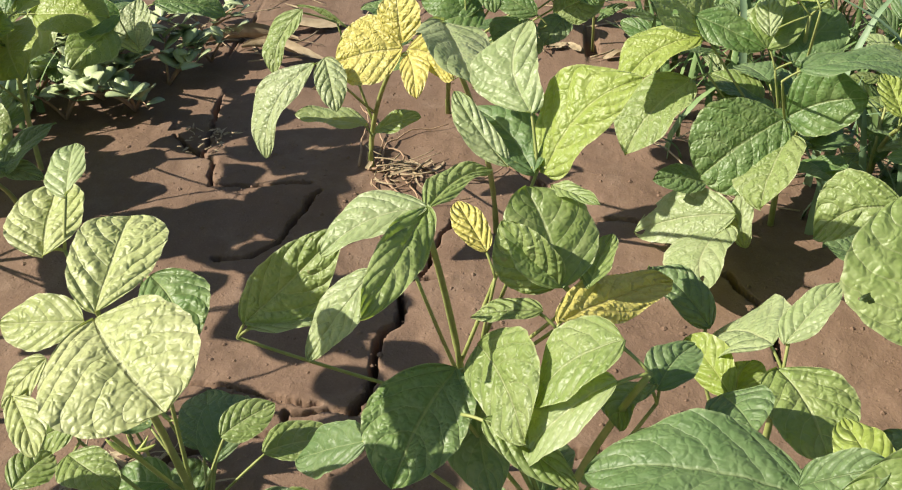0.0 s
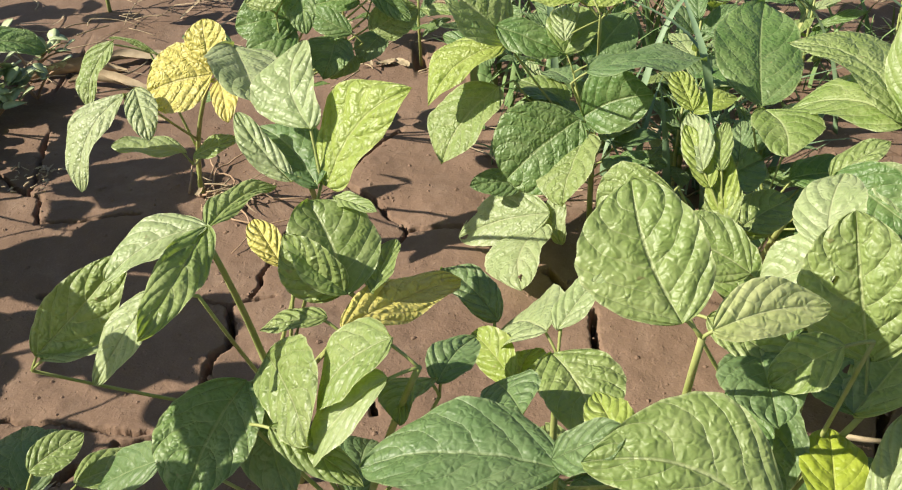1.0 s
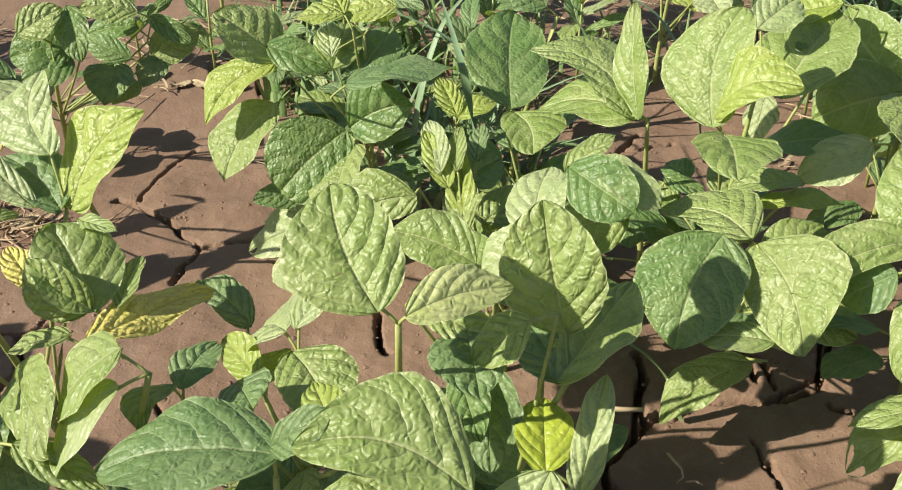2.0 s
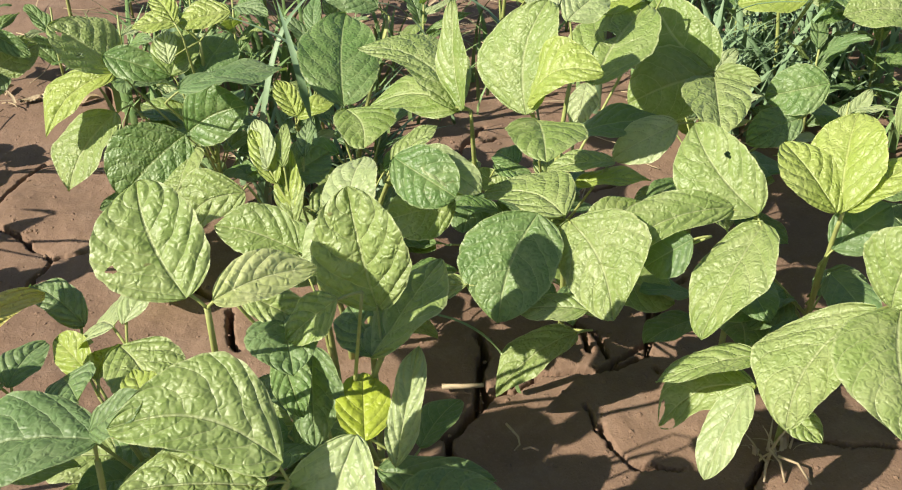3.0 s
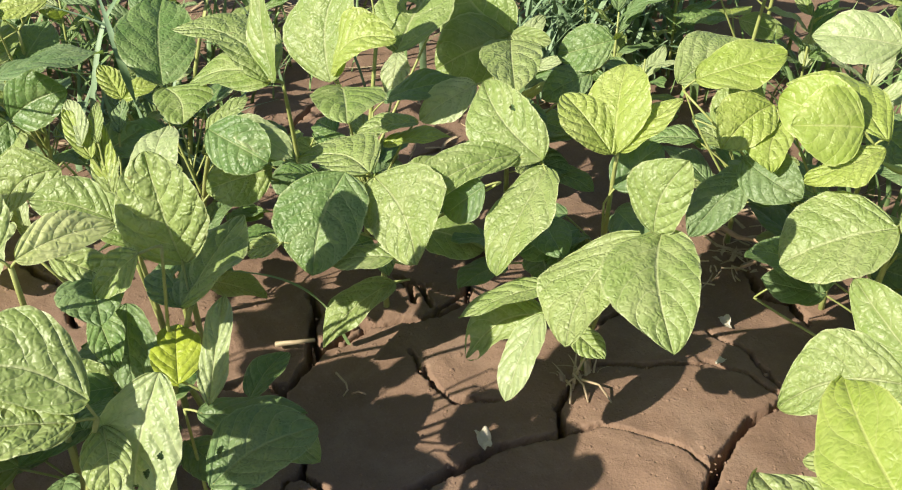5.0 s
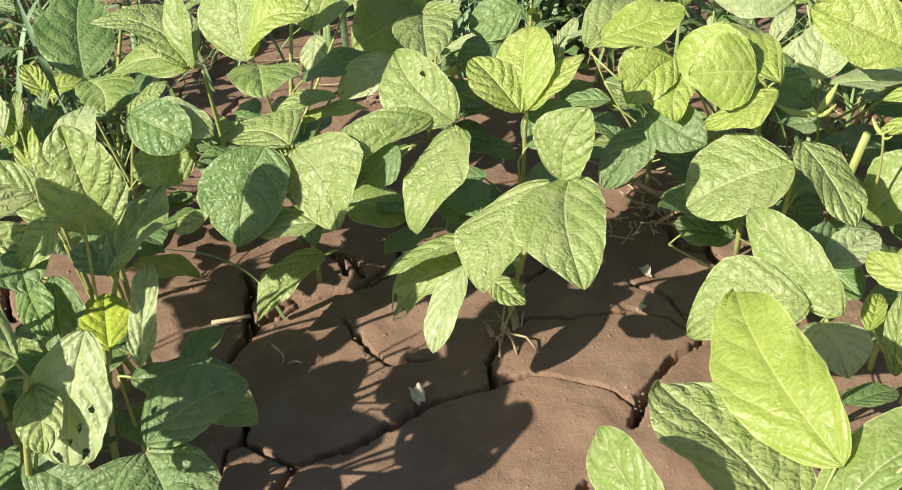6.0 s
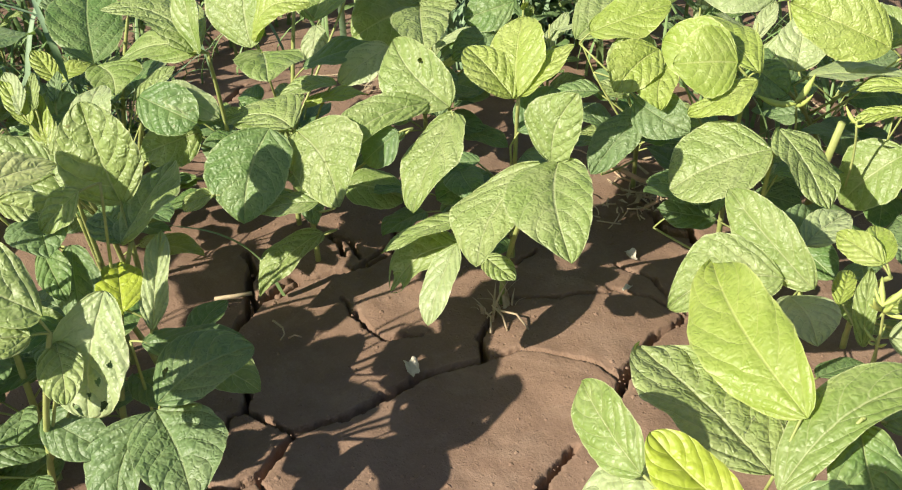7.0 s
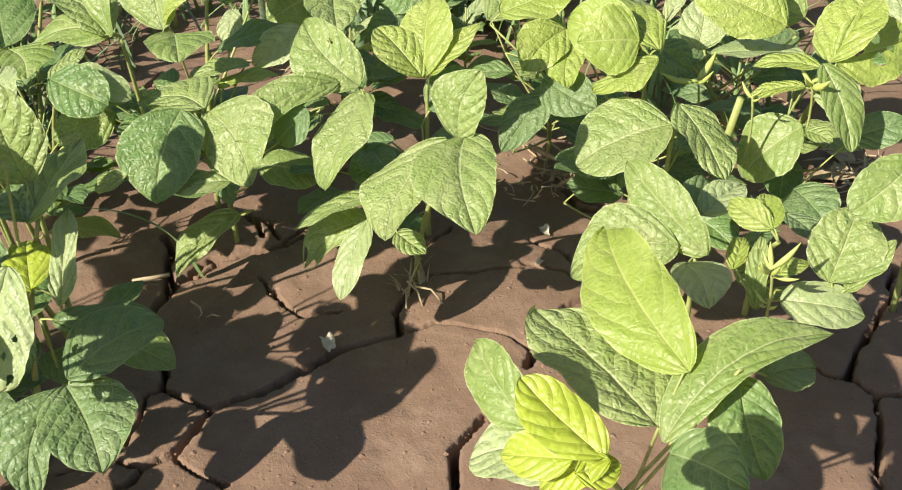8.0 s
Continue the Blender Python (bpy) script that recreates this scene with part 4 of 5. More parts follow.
leaf(s_plant, (0.815, 0.574, 0.22), (0.774, 0.607, 0.199), (-0.664, -0.467, 0.584), 0.047, deep)
leaf(s_plant, (0.792, 0.574, 0.19), (0.743, 0.582, 0.172), (-0.364, -0.515, 0.776), 0.038, dull)
shoot(s_plant, (0.683, 0.578, 0.204))
leaf(s_plant, (0.669, 0.579, 0.206), (0.618, 0.595, 0.174), (-0.572, -0.339, 0.747), 0.043, pale)
under_leaves(s_plant, 16)

u_plant = bean_plant((0.930, 0.500), "bean plant with large pale green leaves")
shoot(u_plant, (0.849, 0.404, 0.159))
leaf(u_plant, (0.841, 0.395, 0.156), (0.784, 0.395, 0.110), (-0.605, -0.265, 0.751), (0.037, 0.052), dull)
leaf(u_plant, (0.841, 0.405, 0.17), (0.86, 0.346, 0.155), (-0.562, -0.365, 0.742), 0.050, dull)
shoot(u_plant, (0.874, 0.512, 0.148))
leaf(u_plant, (0.865, 0.533, 0.180), (0.960, 0.518, 0.190), (-0.133, -0.171, 0.976), (0.111, 0.043), green)
leaf(u_plant, (0.887, 0.486, 0.14), (0.926, 0.494, 0.188), (-0.713, -0.312, 0.627), 0.053, green)
shoot(u_plant, (0.814, 0.416, 0.09))
leaf(u_plant, (0.819, 0.417, 0.106), (0.867, 0.426, 0.145), (-0.621, -0.002, 0.784), 0.038, dull)
under_leaves(u_plant, 16)

cc_plant = bean_plant((0.930, 0.360), "bean plant topped by cupped yellow-green leaves")
shoot(cc_plant, (0.89, 0.312, 0.216))
leaf(cc_plant, (0.883, 0.320, 0.230), (0.836, 0.352, 0.228), (-0.435, -0.626, 0.648), (0.066, 0.066), lime)
leaf(cc_plant, (0.881, 0.32, 0.227), (0.852, 0.387, 0.235), (-0.759, -0.389, 0.522), 0.058, lime)
leaf(cc_plant, (0.894, 0.303, 0.222), (0.881, 0.409, 0.234), (-0.123, -0.130, 0.984), (0.009, 0.082), lime)
leaf(cc_plant, (0.892, 0.302, 0.217), (0.839, 0.330, 0.187), (-0.478, 0.052, 0.877), (0.066, 0.017), lime)
shoot(cc_plant, (0.888, 0.411, 0.203))
leaf(cc_plant, (0.875, 0.414, 0.210), (0.819, 0.409, 0.182), (-0.326, -0.564, 0.759), (0.037, 0.063), lime)
leaf(cc_plant, (0.880, 0.401, 0.199), (0.841, 0.369, 0.173), (-0.428, -0.195, 0.882), (0.022, 0.059), lime)
shoot(cc_plant, (0.844, 0.499, 0.193))
leaf(cc_plant, (0.851, 0.492, 0.206), (0.927, 0.46, 0.229), (-0.38, -0.247, 0.891), 0.056, lime)
under_leaves(cc_plant, 16)

v_plant = bean_plant((0.890, 0.280), "bean plant with broad half-shaded leaves")
shoot(v_plant, (0.874, 0.256, 0.177))
leaf(v_plant, (0.867, 0.253, 0.178), (0.793, 0.296, 0.142), (-0.469, -0.059, 0.881), (0.080, 0.095), green)
leaf(v_plant, (0.875, 0.256, 0.195), (0.863, 0.180, 0.156), (0.111, -0.471, 0.875), (0.056, 0.048), green)
shoot(v_plant, (0.804, 0.166, 0.143))
leaf(v_plant, (0.814, 0.159, 0.152), (0.864, 0.162, 0.162), (-0.182, -0.157, 0.971), 0.035, pale)
leaf(v_plant, (0.805, 0.172, 0.154), (0.856, 0.182, 0.152), (0.109, -0.299, 0.948), 0.044, dull)
shoot(v_plant, (0.827, 0.348, 0.059))
leaf(v_plant, (0.834, 0.342, 0.072), (0.878, 0.31, 0.084), (-0.246, 0.054, 0.968), 0.030, green)
under_leaves(v_plant, 11)

w_plant = bean_plant((0.780, 0.130), "bean plant with light green puckered leaves")
shoot(w_plant, (0.762, 0.114, 0.159))
leaf(w_plant, (0.763, 0.104, 0.164), (0.761, 0.198, 0.203), (-0.801, -0.240, 0.548), (0.040, 0.044), green)
leaf(w_plant, (0.750, 0.122, 0.169), (0.689, 0.176, 0.133), (-0.640, -0.237, 0.731), (0.025, 0.092), green)
leaf(w_plant, (0.749, 0.113, 0.158), (0.722, 0.060, 0.159), (-0.086, 0.060, 0.994), (0.053, 0.032), pale)
under_leaves(w_plant, 5)

z_plant = bean_plant((0.900, 0.165), "young bean plant with small pods and yellow flowers")
shoot(z_plant, (0.798, 0.069, 0.182))
leaf(z_plant, (0.796, 0.075, 0.191), (0.795, 0.118, 0.193), (-0.674, -0.049, 0.737), 0.023, lime)
leaf(z_plant, (0.797, 0.074, 0.192), (0.822, 0.107, 0.197), (-0.257, 0.026, 0.966), 0.023, lime)
shoot(z_plant, (0.84, 0.04, 0.127))
leaf(z_plant, (0.838, 0.046, 0.141), (0.888, 0.068, 0.182), (-0.533, -0.281, 0.798), 0.058, green)
leaf(z_plant, (0.844, 0.034, 0.138), (0.887, 0.029, 0.17), (-0.572, 0.116, 0.812), 0.024, green)
shoot(z_plant, (0.791, 0.079, 0.126))
leaf(z_plant, (0.787, 0.097, 0.144), (0.816, 0.116, 0.154), (-0.307, -0.024, 0.951), 0.017, lime)
leaf(z_plant, (0.787, 0.07, 0.122), (0.816, 0.098, 0.166), (-0.735, -0.239, 0.635), 0.018, green)
leaf(z_plant, (0.806, 0.073, 0.145), (0.838, 0.067, 0.149), (-0.156, -0.215, 0.964), 0.017, lime)
shoot(z_plant, (0.8, 0.075, 0.119))
leaf(z_plant, (0.806, 0.064, 0.128), (0.849, 0.016, 0.125), (-0.262, -0.283, 0.923), 0.042, pale)
under_leaves(z_plant, 5)

aa_plant = bean_plant((1.090, 0.300), "bean plant with leaves chewed full of holes")
shoot(aa_plant, (1, 0.195, 0.205))
leaf(aa_plant, (0.996, 0.203, 0.22), (0.985, 0.147, 0.159), (-0.225, -0.691, 0.687), 0.039, green)
leaf(aa_plant, (1, 0.2, 0.221), (1.064, 0.217, 0.266), (-0.582, 0.063, 0.811), 0.063, lime)
leaf(aa_plant, (1.003, 0.197, 0.223), (1.077, 0.174, 0.232), (-0.294, -0.729, 0.618), 0.067, lime, holes=((0.5, 0.4, 0.1), (0.5, -0.3, 0.08), (0.3, 0.1, 0.06), (0.7, -0.1, 0.05)))
leaf(aa_plant, (0.996, 0.202, 0.216), (0.96, 0.251, 0.211), (-0.114, 0.03, 0.993), 0.029, lime)
leaf(aa_plant, (1.002, 0.168, 0.187), (1.015, 0.221, 0.197), (-0.433, -0.069, 0.899), 0.041, pale)
shoot(aa_plant, (0.997, 0.207, 0.15))
leaf(aa_plant, (0.991, 0.207, 0.157), (0.956, 0.241, 0.097), (-0.868, -0.003, 0.496), 0.065, green)
leaf(aa_plant, (0.991, 0.204, 0.154), (0.987, 0.17, 0.158), (-0.477, 0.168, 0.863), 0.019, green)
shoot(aa_plant, (1.01, 0.196, 0.108))
leaf(aa_plant, (1.031, 0.181, 0.142), (1.073, 0.151, 0.158), (-0.547, -0.387, 0.742), 0.037, dull)
leaf(aa_plant, (0.985, 0.199, 0.093), (0.966, 0.14, 0.089), (-0.382, 0.065, 0.922), 0.053, dull)
shoot(aa_plant, (0.997, 0.201, 0.192))
leaf(aa_plant, (0.986, 0.209, 0.198), (0.949, 0.242, 0.182), (-0.287, 0.126, 0.95), 0.022, lime)
under_leaves(aa_plant, 11)

ab_plant = bean_plant((1.020, 0.090), "bean plant with a single broad smooth leaf")
shoot(ab_plant, (0.908, 0.038, 0.233))
leaf(ab_plant, (0.894, 0.036, 0.235), (0.843, 0.045, 0.203), (-0.522, -0.485, 0.701), 0.047, green)

bb_plant = bean_plant((1.120, 0.400), "bean plant with pale leaves on thin stalks")
shoot(bb_plant, (0.987, 0.371, 0.168))
leaf(bb_plant, (0.998, 0.353, 0.177), (1.035, 0.385, 0.218), (-0.48, -0.421, 0.77), 0.050, pale)
leaf(bb_plant, (0.971, 0.383, 0.178), (0.967, 0.331, 0.171), (-0.686, -0.029, 0.727), 0.041, dull)
shoot(bb_plant, (1.054, 0.279, 0.204))
leaf(bb_plant, (1.044, 0.285, 0.215), (0.992, 0.367, 0.244), (-0.485, -0.545, 0.684), 0.068, lime)
shoot(bb_plant, (1.072, 0.44, 0.204))
leaf(bb_plant, (1.06, 0.446, 0.212), (1.004, 0.509, 0.211), (-0.494, -0.441, 0.749), 0.058, pale)
shoot(bb_plant, (1.096, 0.29, 0.198))
leaf(bb_plant, (1.088, 0.299, 0.208), (1.073, 0.357, 0.218), (-0.65, -0.291, 0.702), 0.046, green)
shoot(bb_plant, (0.991, 0.346, 0.166))
leaf(bb_plant, (0.998, 0.339, 0.177), (1.056, 0.268, 0.188), (0.06, 0.194, 0.979), 0.070, pale)
under_leaves(bb_plant, 13)

x_plant = bean_plant((0.630, 0.020), "bean plant with bright lime and green pointed leaves")
shoot(x_plant, (0.506, -0.037, 0.218))
leaf(x_plant, (0.497, -0.018, 0.233), (0.505, 0.046, 0.245), (-0.818, 0.004, 0.575), (0.034, 0.036), green)
leaf(x_plant, (0.507, -0.045, 0.220), (0.475, 0.008, 0.203), (-0.366, 0.076, 0.927), (0.029, 0.074), pale)
shoot(x_plant, (0.601, -0.046, 0.207))
leaf(x_plant, (0.562, -0.06, 0.211), (0.565, -0.112, 0.227), (-0.618, 0.193, 0.762), 0.046, deep)
leaf(x_plant, (0.631, -0.043, 0.218), (0.609, -0.09, 0.187), (-0.467, -0.328, 0.821), 0.041, deep)
shoot(x_plant, (0.583, -0.031, 0.196))
leaf(x_plant, (0.607, -0.027, 0.223), (0.653, 0.104, 0.235), (-0.533, 0.110, 0.839), (0.073, 0.041), lime, fold=0.08)
leaf(x_plant, (0.581, -0.032, 0.198), (0.582, 0.086, 0.205), (0.090, -0.066, 0.994), (0.065, 0.069), green, fold=0.12, holes=((0.27, -0.5, 0.025),))
leaf(x_plant, (0.576, -0.041, 0.195), (0.690, -0.058, 0.236), (-0.326, 0.095, 0.941), (0.067, 0.015), green, arch=0.12, wave=0.3)
shoot(x_plant, (0.623, -0.049, 0.232))
leaf(x_plant, (0.669, -0.032, 0.190), (0.708, -0.042, 0.185), (-0.033, -0.428, 0.903), 0.033, dull)

x_plant_b = bean_plant((0.491, -0.089), "bean plant with bright lime and green pointed leaves")
shoot(x_plant_b, (0.452, -0.12, 0.317))
leaf(x_plant_b, (0.453, -0.121, 0.326), (0.446, -0.074, 0.337), (-0.177, -0.241, 0.954), (0.033, 0.022), bright)
leaf(x_plant_b, (0.443, -0.114, 0.325), (0.429, -0.085, 0.311), (-0.691, -0.004, 0.723), 0.022, bright)
leaf(x_plant_b, (0.441, -0.117, 0.321), (0.459, -0.124, 0.32), (-0.102, -0.454, 0.885), 0.016, bright)
leaf(x_plant_b, (0.454, -0.123, 0.326), (0.432, -0.106, 0.306), (-0.722, -0.146, 0.676), 0.016, bright)

b_plant = bean_plant((-0.020, 1.120), "bean plant with dull green leaves and dry litter below")
shoot(b_plant, (0.011, 0.992, 0.199))
leaf(b_plant, (-0.017, 0.986, 0.213), (0.029, 0.994, 0.233), (-0.179, -0.706, 0.685), 0.039, green)
leaf(b_plant, (0.033, 1.002, 0.231), (0.04, 0.963, 0.187), (-0.282, -0.743, 0.607), 0.035, deep)
leaf(b_plant, (0.014, 0.977, 0.176), (-0.013, 1.022, 0.186), (-0.201, -0.329, 0.923), 0.035, dull)
shoot(b_plant, (0.036, 1.001, 0.178))
leaf(b_plant, (0.029, 0.992, 0.178), (-0.021, 0.97, 0.172), (0.148, -0.547, 0.824), 0.045, deep)
leaf(b_plant, (0.033, 0.999, 0.193), (-0.034, 1.003, 0.184), (-0.129, -0.733, 0.668), 0.055, deep)
shoot(b_plant, (0.098, 1.064, 0.159))
leaf(b_plant, (0.1, 1.051, 0.147), (0.153, 1.065, 0.167), (-0.09, -0.679, 0.729), 0.046, green)
leaf(b_plant, (0.105, 1.067, 0.186), (0.145, 1.038, 0.162), (-0.171, -0.765, 0.621), 0.023, deep)
shoot(b_plant, (0.108, 1.061, 0.155))
leaf(b_plant, (0.092, 1.062, 0.179), (0.036, 1.077, 0.169), (-0.288, -0.547, 0.786), 0.039, deep)
leaf(b_plant, (0.113, 1.05, 0.145), (0.089, 1.012, 0.13), (0.088, -0.41, 0.908), 0.034, dull)
shoot(b_plant, (0.075, 1.028, 0.138))
leaf(b_plant, (0.083, 1.017, 0.137), (0.057, 0.986, 0.126), (0.073, -0.371, 0.926), 0.029, green)
leaf(b_plant, (0.064, 1.023, 0.156), (0.051, 0.969, 0.138), (0.182, -0.345, 0.921), 0.050, deep)
shoot(b_plant, (0.108, 1.047, 0.191))
leaf(b_plant, (0.096, 1.045, 0.201), (0.037, 1.054, 0.208), (0.026, -0.5, 0.866), 0.041, green)
shoot(b_plant, (0.093, 1.022, 0.148))
leaf(b_plant, (0.082, 1.024, 0.159), (0.037, 1.055, 0.177), (-0.236, -0.711, 0.662), 0.029, deep)
under_leaves(b_plant, 10)

ba_plant = bean_plant((-0.500, 1.200), "weedy low plant with dusty mottled leaves")
shoot(ba_plant, (-0.387, 1.124, 0.093))
leaf(ba_plant, (-0.402, 1.117, 0.108), (-0.434, 1.056, 0.089), (0.22, -0.394, 0.892), 0.060, green)
leaf(ba_plant, (-0.374, 1.115, 0.078), (-0.383, 1.165, 0.123), (-0.137, -0.676, 0.724), 0.049, pale)
leaf(ba_plant, (-0.392, 1.127, 0.121), (-0.457, 1.112, 0.117), (0.089, -0.617, 0.782), 0.049, deep)
shoot(ba_plant, (-0.429, 1.086, 0.155))
leaf(ba_plant, (-0.438, 1.075, 0.157), (-0.488, 1.02, 0.099), (-0.285, -0.553, 0.783), 0.065, pale)
shoot(ba_plant, (-0.387, 1.186, 0.102))
leaf(ba_plant, (-0.374, 1.187, 0.109), (-0.291, 1.202, 0.089), (0.255, -0.135, 0.957), 0.055, deep)

ba_plant_b = bean_plant((-0.443, 0.885), "weedy low plant with dusty mottled leaves")
shoot(ba_plant_b, (-0.434, 0.836, 0.077))
leaf(ba_plant_b, (-0.43, 0.833, 0.082), (-0.383, 0.887, 0.114), (-0.377, -0.212, 0.902), 0.053, dull)
leaf(ba_plant_b, (-0.429, 0.839, 0.091), (-0.382, 0.834, 0.08), (0.197, -0.229, 0.953), 0.025, dull)
under_leaves(ba_plant, 13)

y_plant = bean_plant((-0.096, 0.989), "virus-yellowed bean plant with exposed roots in cracked soil")
shoot(y_plant, (-0.043, 0.864, 0.189))
leaf(y_plant, (-0.038, 0.861, 0.198), (-0.101, 0.869, 0.181), (-0.272, -0.614, 0.741), (0.065, 0.073), yellow)
leaf(y_plant, (-0.038, 0.864, 0.202), (-0.043, 0.885, 0.241), (-0.4, -0.75, 0.5), (0.042, 0.048), yellow)
leaf(y_plant, (-0.034, 0.862, 0.197), (0.009, 0.818, 0.188), (-0.579, -0.675, 0.458), (0.063, 0.010), yellow)
leaf(y_plant, (-0.034, 0.860, 0.193), (-0.024, 0.809, 0.178), (-0.223, -0.310, 0.924), (0.036, 0.016), yellow)
shoot(y_plant, (-0.112, 0.859, 0.186))
leaf(y_plant, (-0.116, 0.851, 0.190), (-0.161, 0.802, 0.123), (-0.494, -0.510, 0.704), (0.013, 0.081), pale)
leaf(y_plant, (-0.107, 0.855, 0.193), (-0.093, 0.811, 0.162), (-0.046, -0.583, 0.811), (0.032, 0.025), pale)
shoot(y_plant, (-0.112, 0.96, 0.18))
leaf(y_plant, (-0.143, 0.955, 0.197), (-0.173, 0.921, 0.144), (-0.541, -0.530, 0.653), (0.015, 0.056), green)
leaf(y_plant, (-0.102, 0.957, 0.176), (-0.154, 0.981, 0.191), (0.011, -0.497, 0.868), 0.006, green)
shoot(y_plant, (-0.07, 0.855, 0.112))
leaf(y_plant, (-0.073, 0.854, 0.125), (-0.142, 0.861, 0.133), (0.126, 0.01, 0.992), 0.036, pale)
leaf(y_plant, (-0.068, 0.853, 0.121), (-0.024, 0.849, 0.137), (-0.357, -0.192, 0.914), 0.029, green)


# ---- plants further off, out to the edges of the plot, and unseen ones added for shade ----
def far_plant(x, y, height, seed, tones):
    """A bean plant of the same crop: a few three-leaflet shoots turned to the light."""
    r = random.Random(seed)
    ob = bean_plant((x, y), "green bean plant among others round the plot, some unseen and there for shade")
    for k in range(r.randint(3, 5)):
        turn = r.uniform(0, 6.28)
        reach = 0.02 if k == 0 else r.uniform(0.04, 0.1)
        top = Vector((x + reach * math.cos(turn), y + reach * math.sin(turn), height * (1 if k == 0 else r.uniform(0.5, 0.95))))
        shoot(ob, top)
        for d in (-1.9, 0, 1.9):
            a = turn + d + r.uniform(-0.3, 0.3)
            size = r.uniform(0.055, 0.085)
            out = Vector((math.cos(a), math.sin(a), r.uniform(-0.35, 0.5))).normalized()
            base = top + out * 0.008
            face = Vector((-0.3 + r.uniform(-0.4, 0.4), -0.25 + r.uniform(-0.4, 0.4), 1.0))
            leaf(ob, base, base + out * size, face, size * r.uniform(0.66, 0.82), r.choice(tones), fine=0.6)
    return ob


# Those left of x -0.3, up to y 1.36, are added to shade the soil.
for n, (x, y, h) in enumerate(((0.52, 1.30, 0.2), (0.72, 1.12, 0.19), (0.86, 1.25, 0.21), (1.02, 0.92, 0.2), (1.10, 0.70, 0.21),
                               (1.32, 0.62, 0.2), (1.28, 0.86, 0.2), (1.45, 0.42, 0.22), (1.30, 0.24, 0.2), (1.52, 0.70, 0.2),
                               (0.18, 1.52, 0.2), (1.05, 1.20, 0.2), (1.30, 1.12, 0.19), (-0.37, 0.60, 0.25), (-0.38, 0.46, 0.27), (-0.56, 0.80, 0.22), (-0.60, 0.96, 0.16), (-0.74, 1.36, 0.22),
                               (-0.30, 1.55, 0.2), (-0.62, 1.50, 0.2), (0.45, 1.62, 0.2), (0.9, 1.55, 0.2), (-0.33, 0.30, 0.25), (-0.48, 0.70, 0.27), (-0.50, 0.88, 0.27), (-0.46, 0.98, 0.22),
                               (1.55, 1.0, 0.2), (1.2, 1.45, 0.2), (1.7, 0.5, 0.2))):
    far_plant(x, y, h, 100 + n, (green, green, pale, deep, lime))


# ---- litter, weeds and grass ----
def blade(points, width, up=(0, 0, 1)):
    """A grass blade: a keeled strip that narrows to its tip."""
    pts = [Vector(p) for p in points]
    verts, faces = [], []
    n = len(pts)
    for i, p in enumerate(pts):
        d = (pts[min(i + 1, n - 1)] - pts[max(i - 1, 0)]).normalized()
        side = d.cross(Vector(up))
        side = side.normalized() if side.length > 1e-4 else Vector((1, 0, 0))
        nrm = side.cross(d)
        w = 0.5 * width * (1 - (i / (n - 1)) ** 2.2) + 0.0002
        verts += [p - side * w, p - nrm * w * 0.35, p + side * w]
    for i in range(n - 1):
        for k in range(2):
            faces.append((i * 3 + k, i * 3 + k + 1, i * 3 + k + 4, i * 3 + k + 3))
    return verts, faces


def gather(lists):
    verts, faces = [], []
    for v, f in lists:
        o = len(verts)
        verts += v
        faces += [tuple(i + o for i in q) for q in f]
    return verts, faces


def scatter_straw(box, count, seed, name, label, short=0.02, long=0.08):
    """Dry stalks and shreds lying on the ground."""
    r = random.Random(seed)
    x0, y0, x1, y1 = box
    pieces = []
    for _ in range(count):
        x, y, a, l = r.uniform(x0, x1), r.uniform(y0, y1), r.uniform(0, 6.28), r.uniform(short, long)
        z = ground_z(x, y) + r.uniform(0.001, 0.012)
        d = Vector((math.cos(a), math.sin(a), r.uniform(-0.08, 0.2)))
        line = bow((x, y, z), Vector((x, y, z)) + d * l, r.uniform(-0.1, 0.15) * l, 5, (math.sin(a), -math.cos(a), 0.2))
        if r.random() < 0.55:
            pieces.append(tube(line, [r.uniform(0.0004, 0.0011)] * 5, 5))
        else:
            pieces.append(blade(line, r.uniform(0.002, 0.005)))
    verts, faces = gather(pieces)
    return tagged(new(name, mesh_from(name, verts, faces, straw)), label, "straw", kind="stuff")


scatter_straw((0.30, 1.22, 1.05, 1.75), 330, 1, "straw_litter", "dry straw and stalk shreds lying on the soil")
scatter_straw((-0.42, 1.25, 0.30, 1.60), 120, 2, "straw_litter", "scattered dry stalks on shaded soil")
scatter_straw((0.70, 0.80, 1.00, 1.05), 40, 3, "straw_litter", "a wisp of dry straw between bean plants")
scatter_straw((0.20, 0.86, 0.52, 1.15), 60, 4, "straw_litter", "dry stalk pieces under the bean plants")
scatter_straw((-0.10, 0.96, -0.03, 1.0), 40, 7, "straw_litter", "tangle of dead shreds round a bean stem", 0.01, 0.04)
scatter_straw((0.90, 0.46, 0.97, 0.52), 30, 8, "straw_litter", "dry shreds round a bean stem", 0.01, 0.035)
scatter_straw((0.95, 0.28, 1.25, 0.55), 50, 5, "straw_litter", "dry roots and stalks by a bean stem")


blue_blade = plain_material("grass_blade_bluish", rgb(0.11, 0.19, 0.09), rgb(0.20, 0.28, 0.16), 40, 0.5)


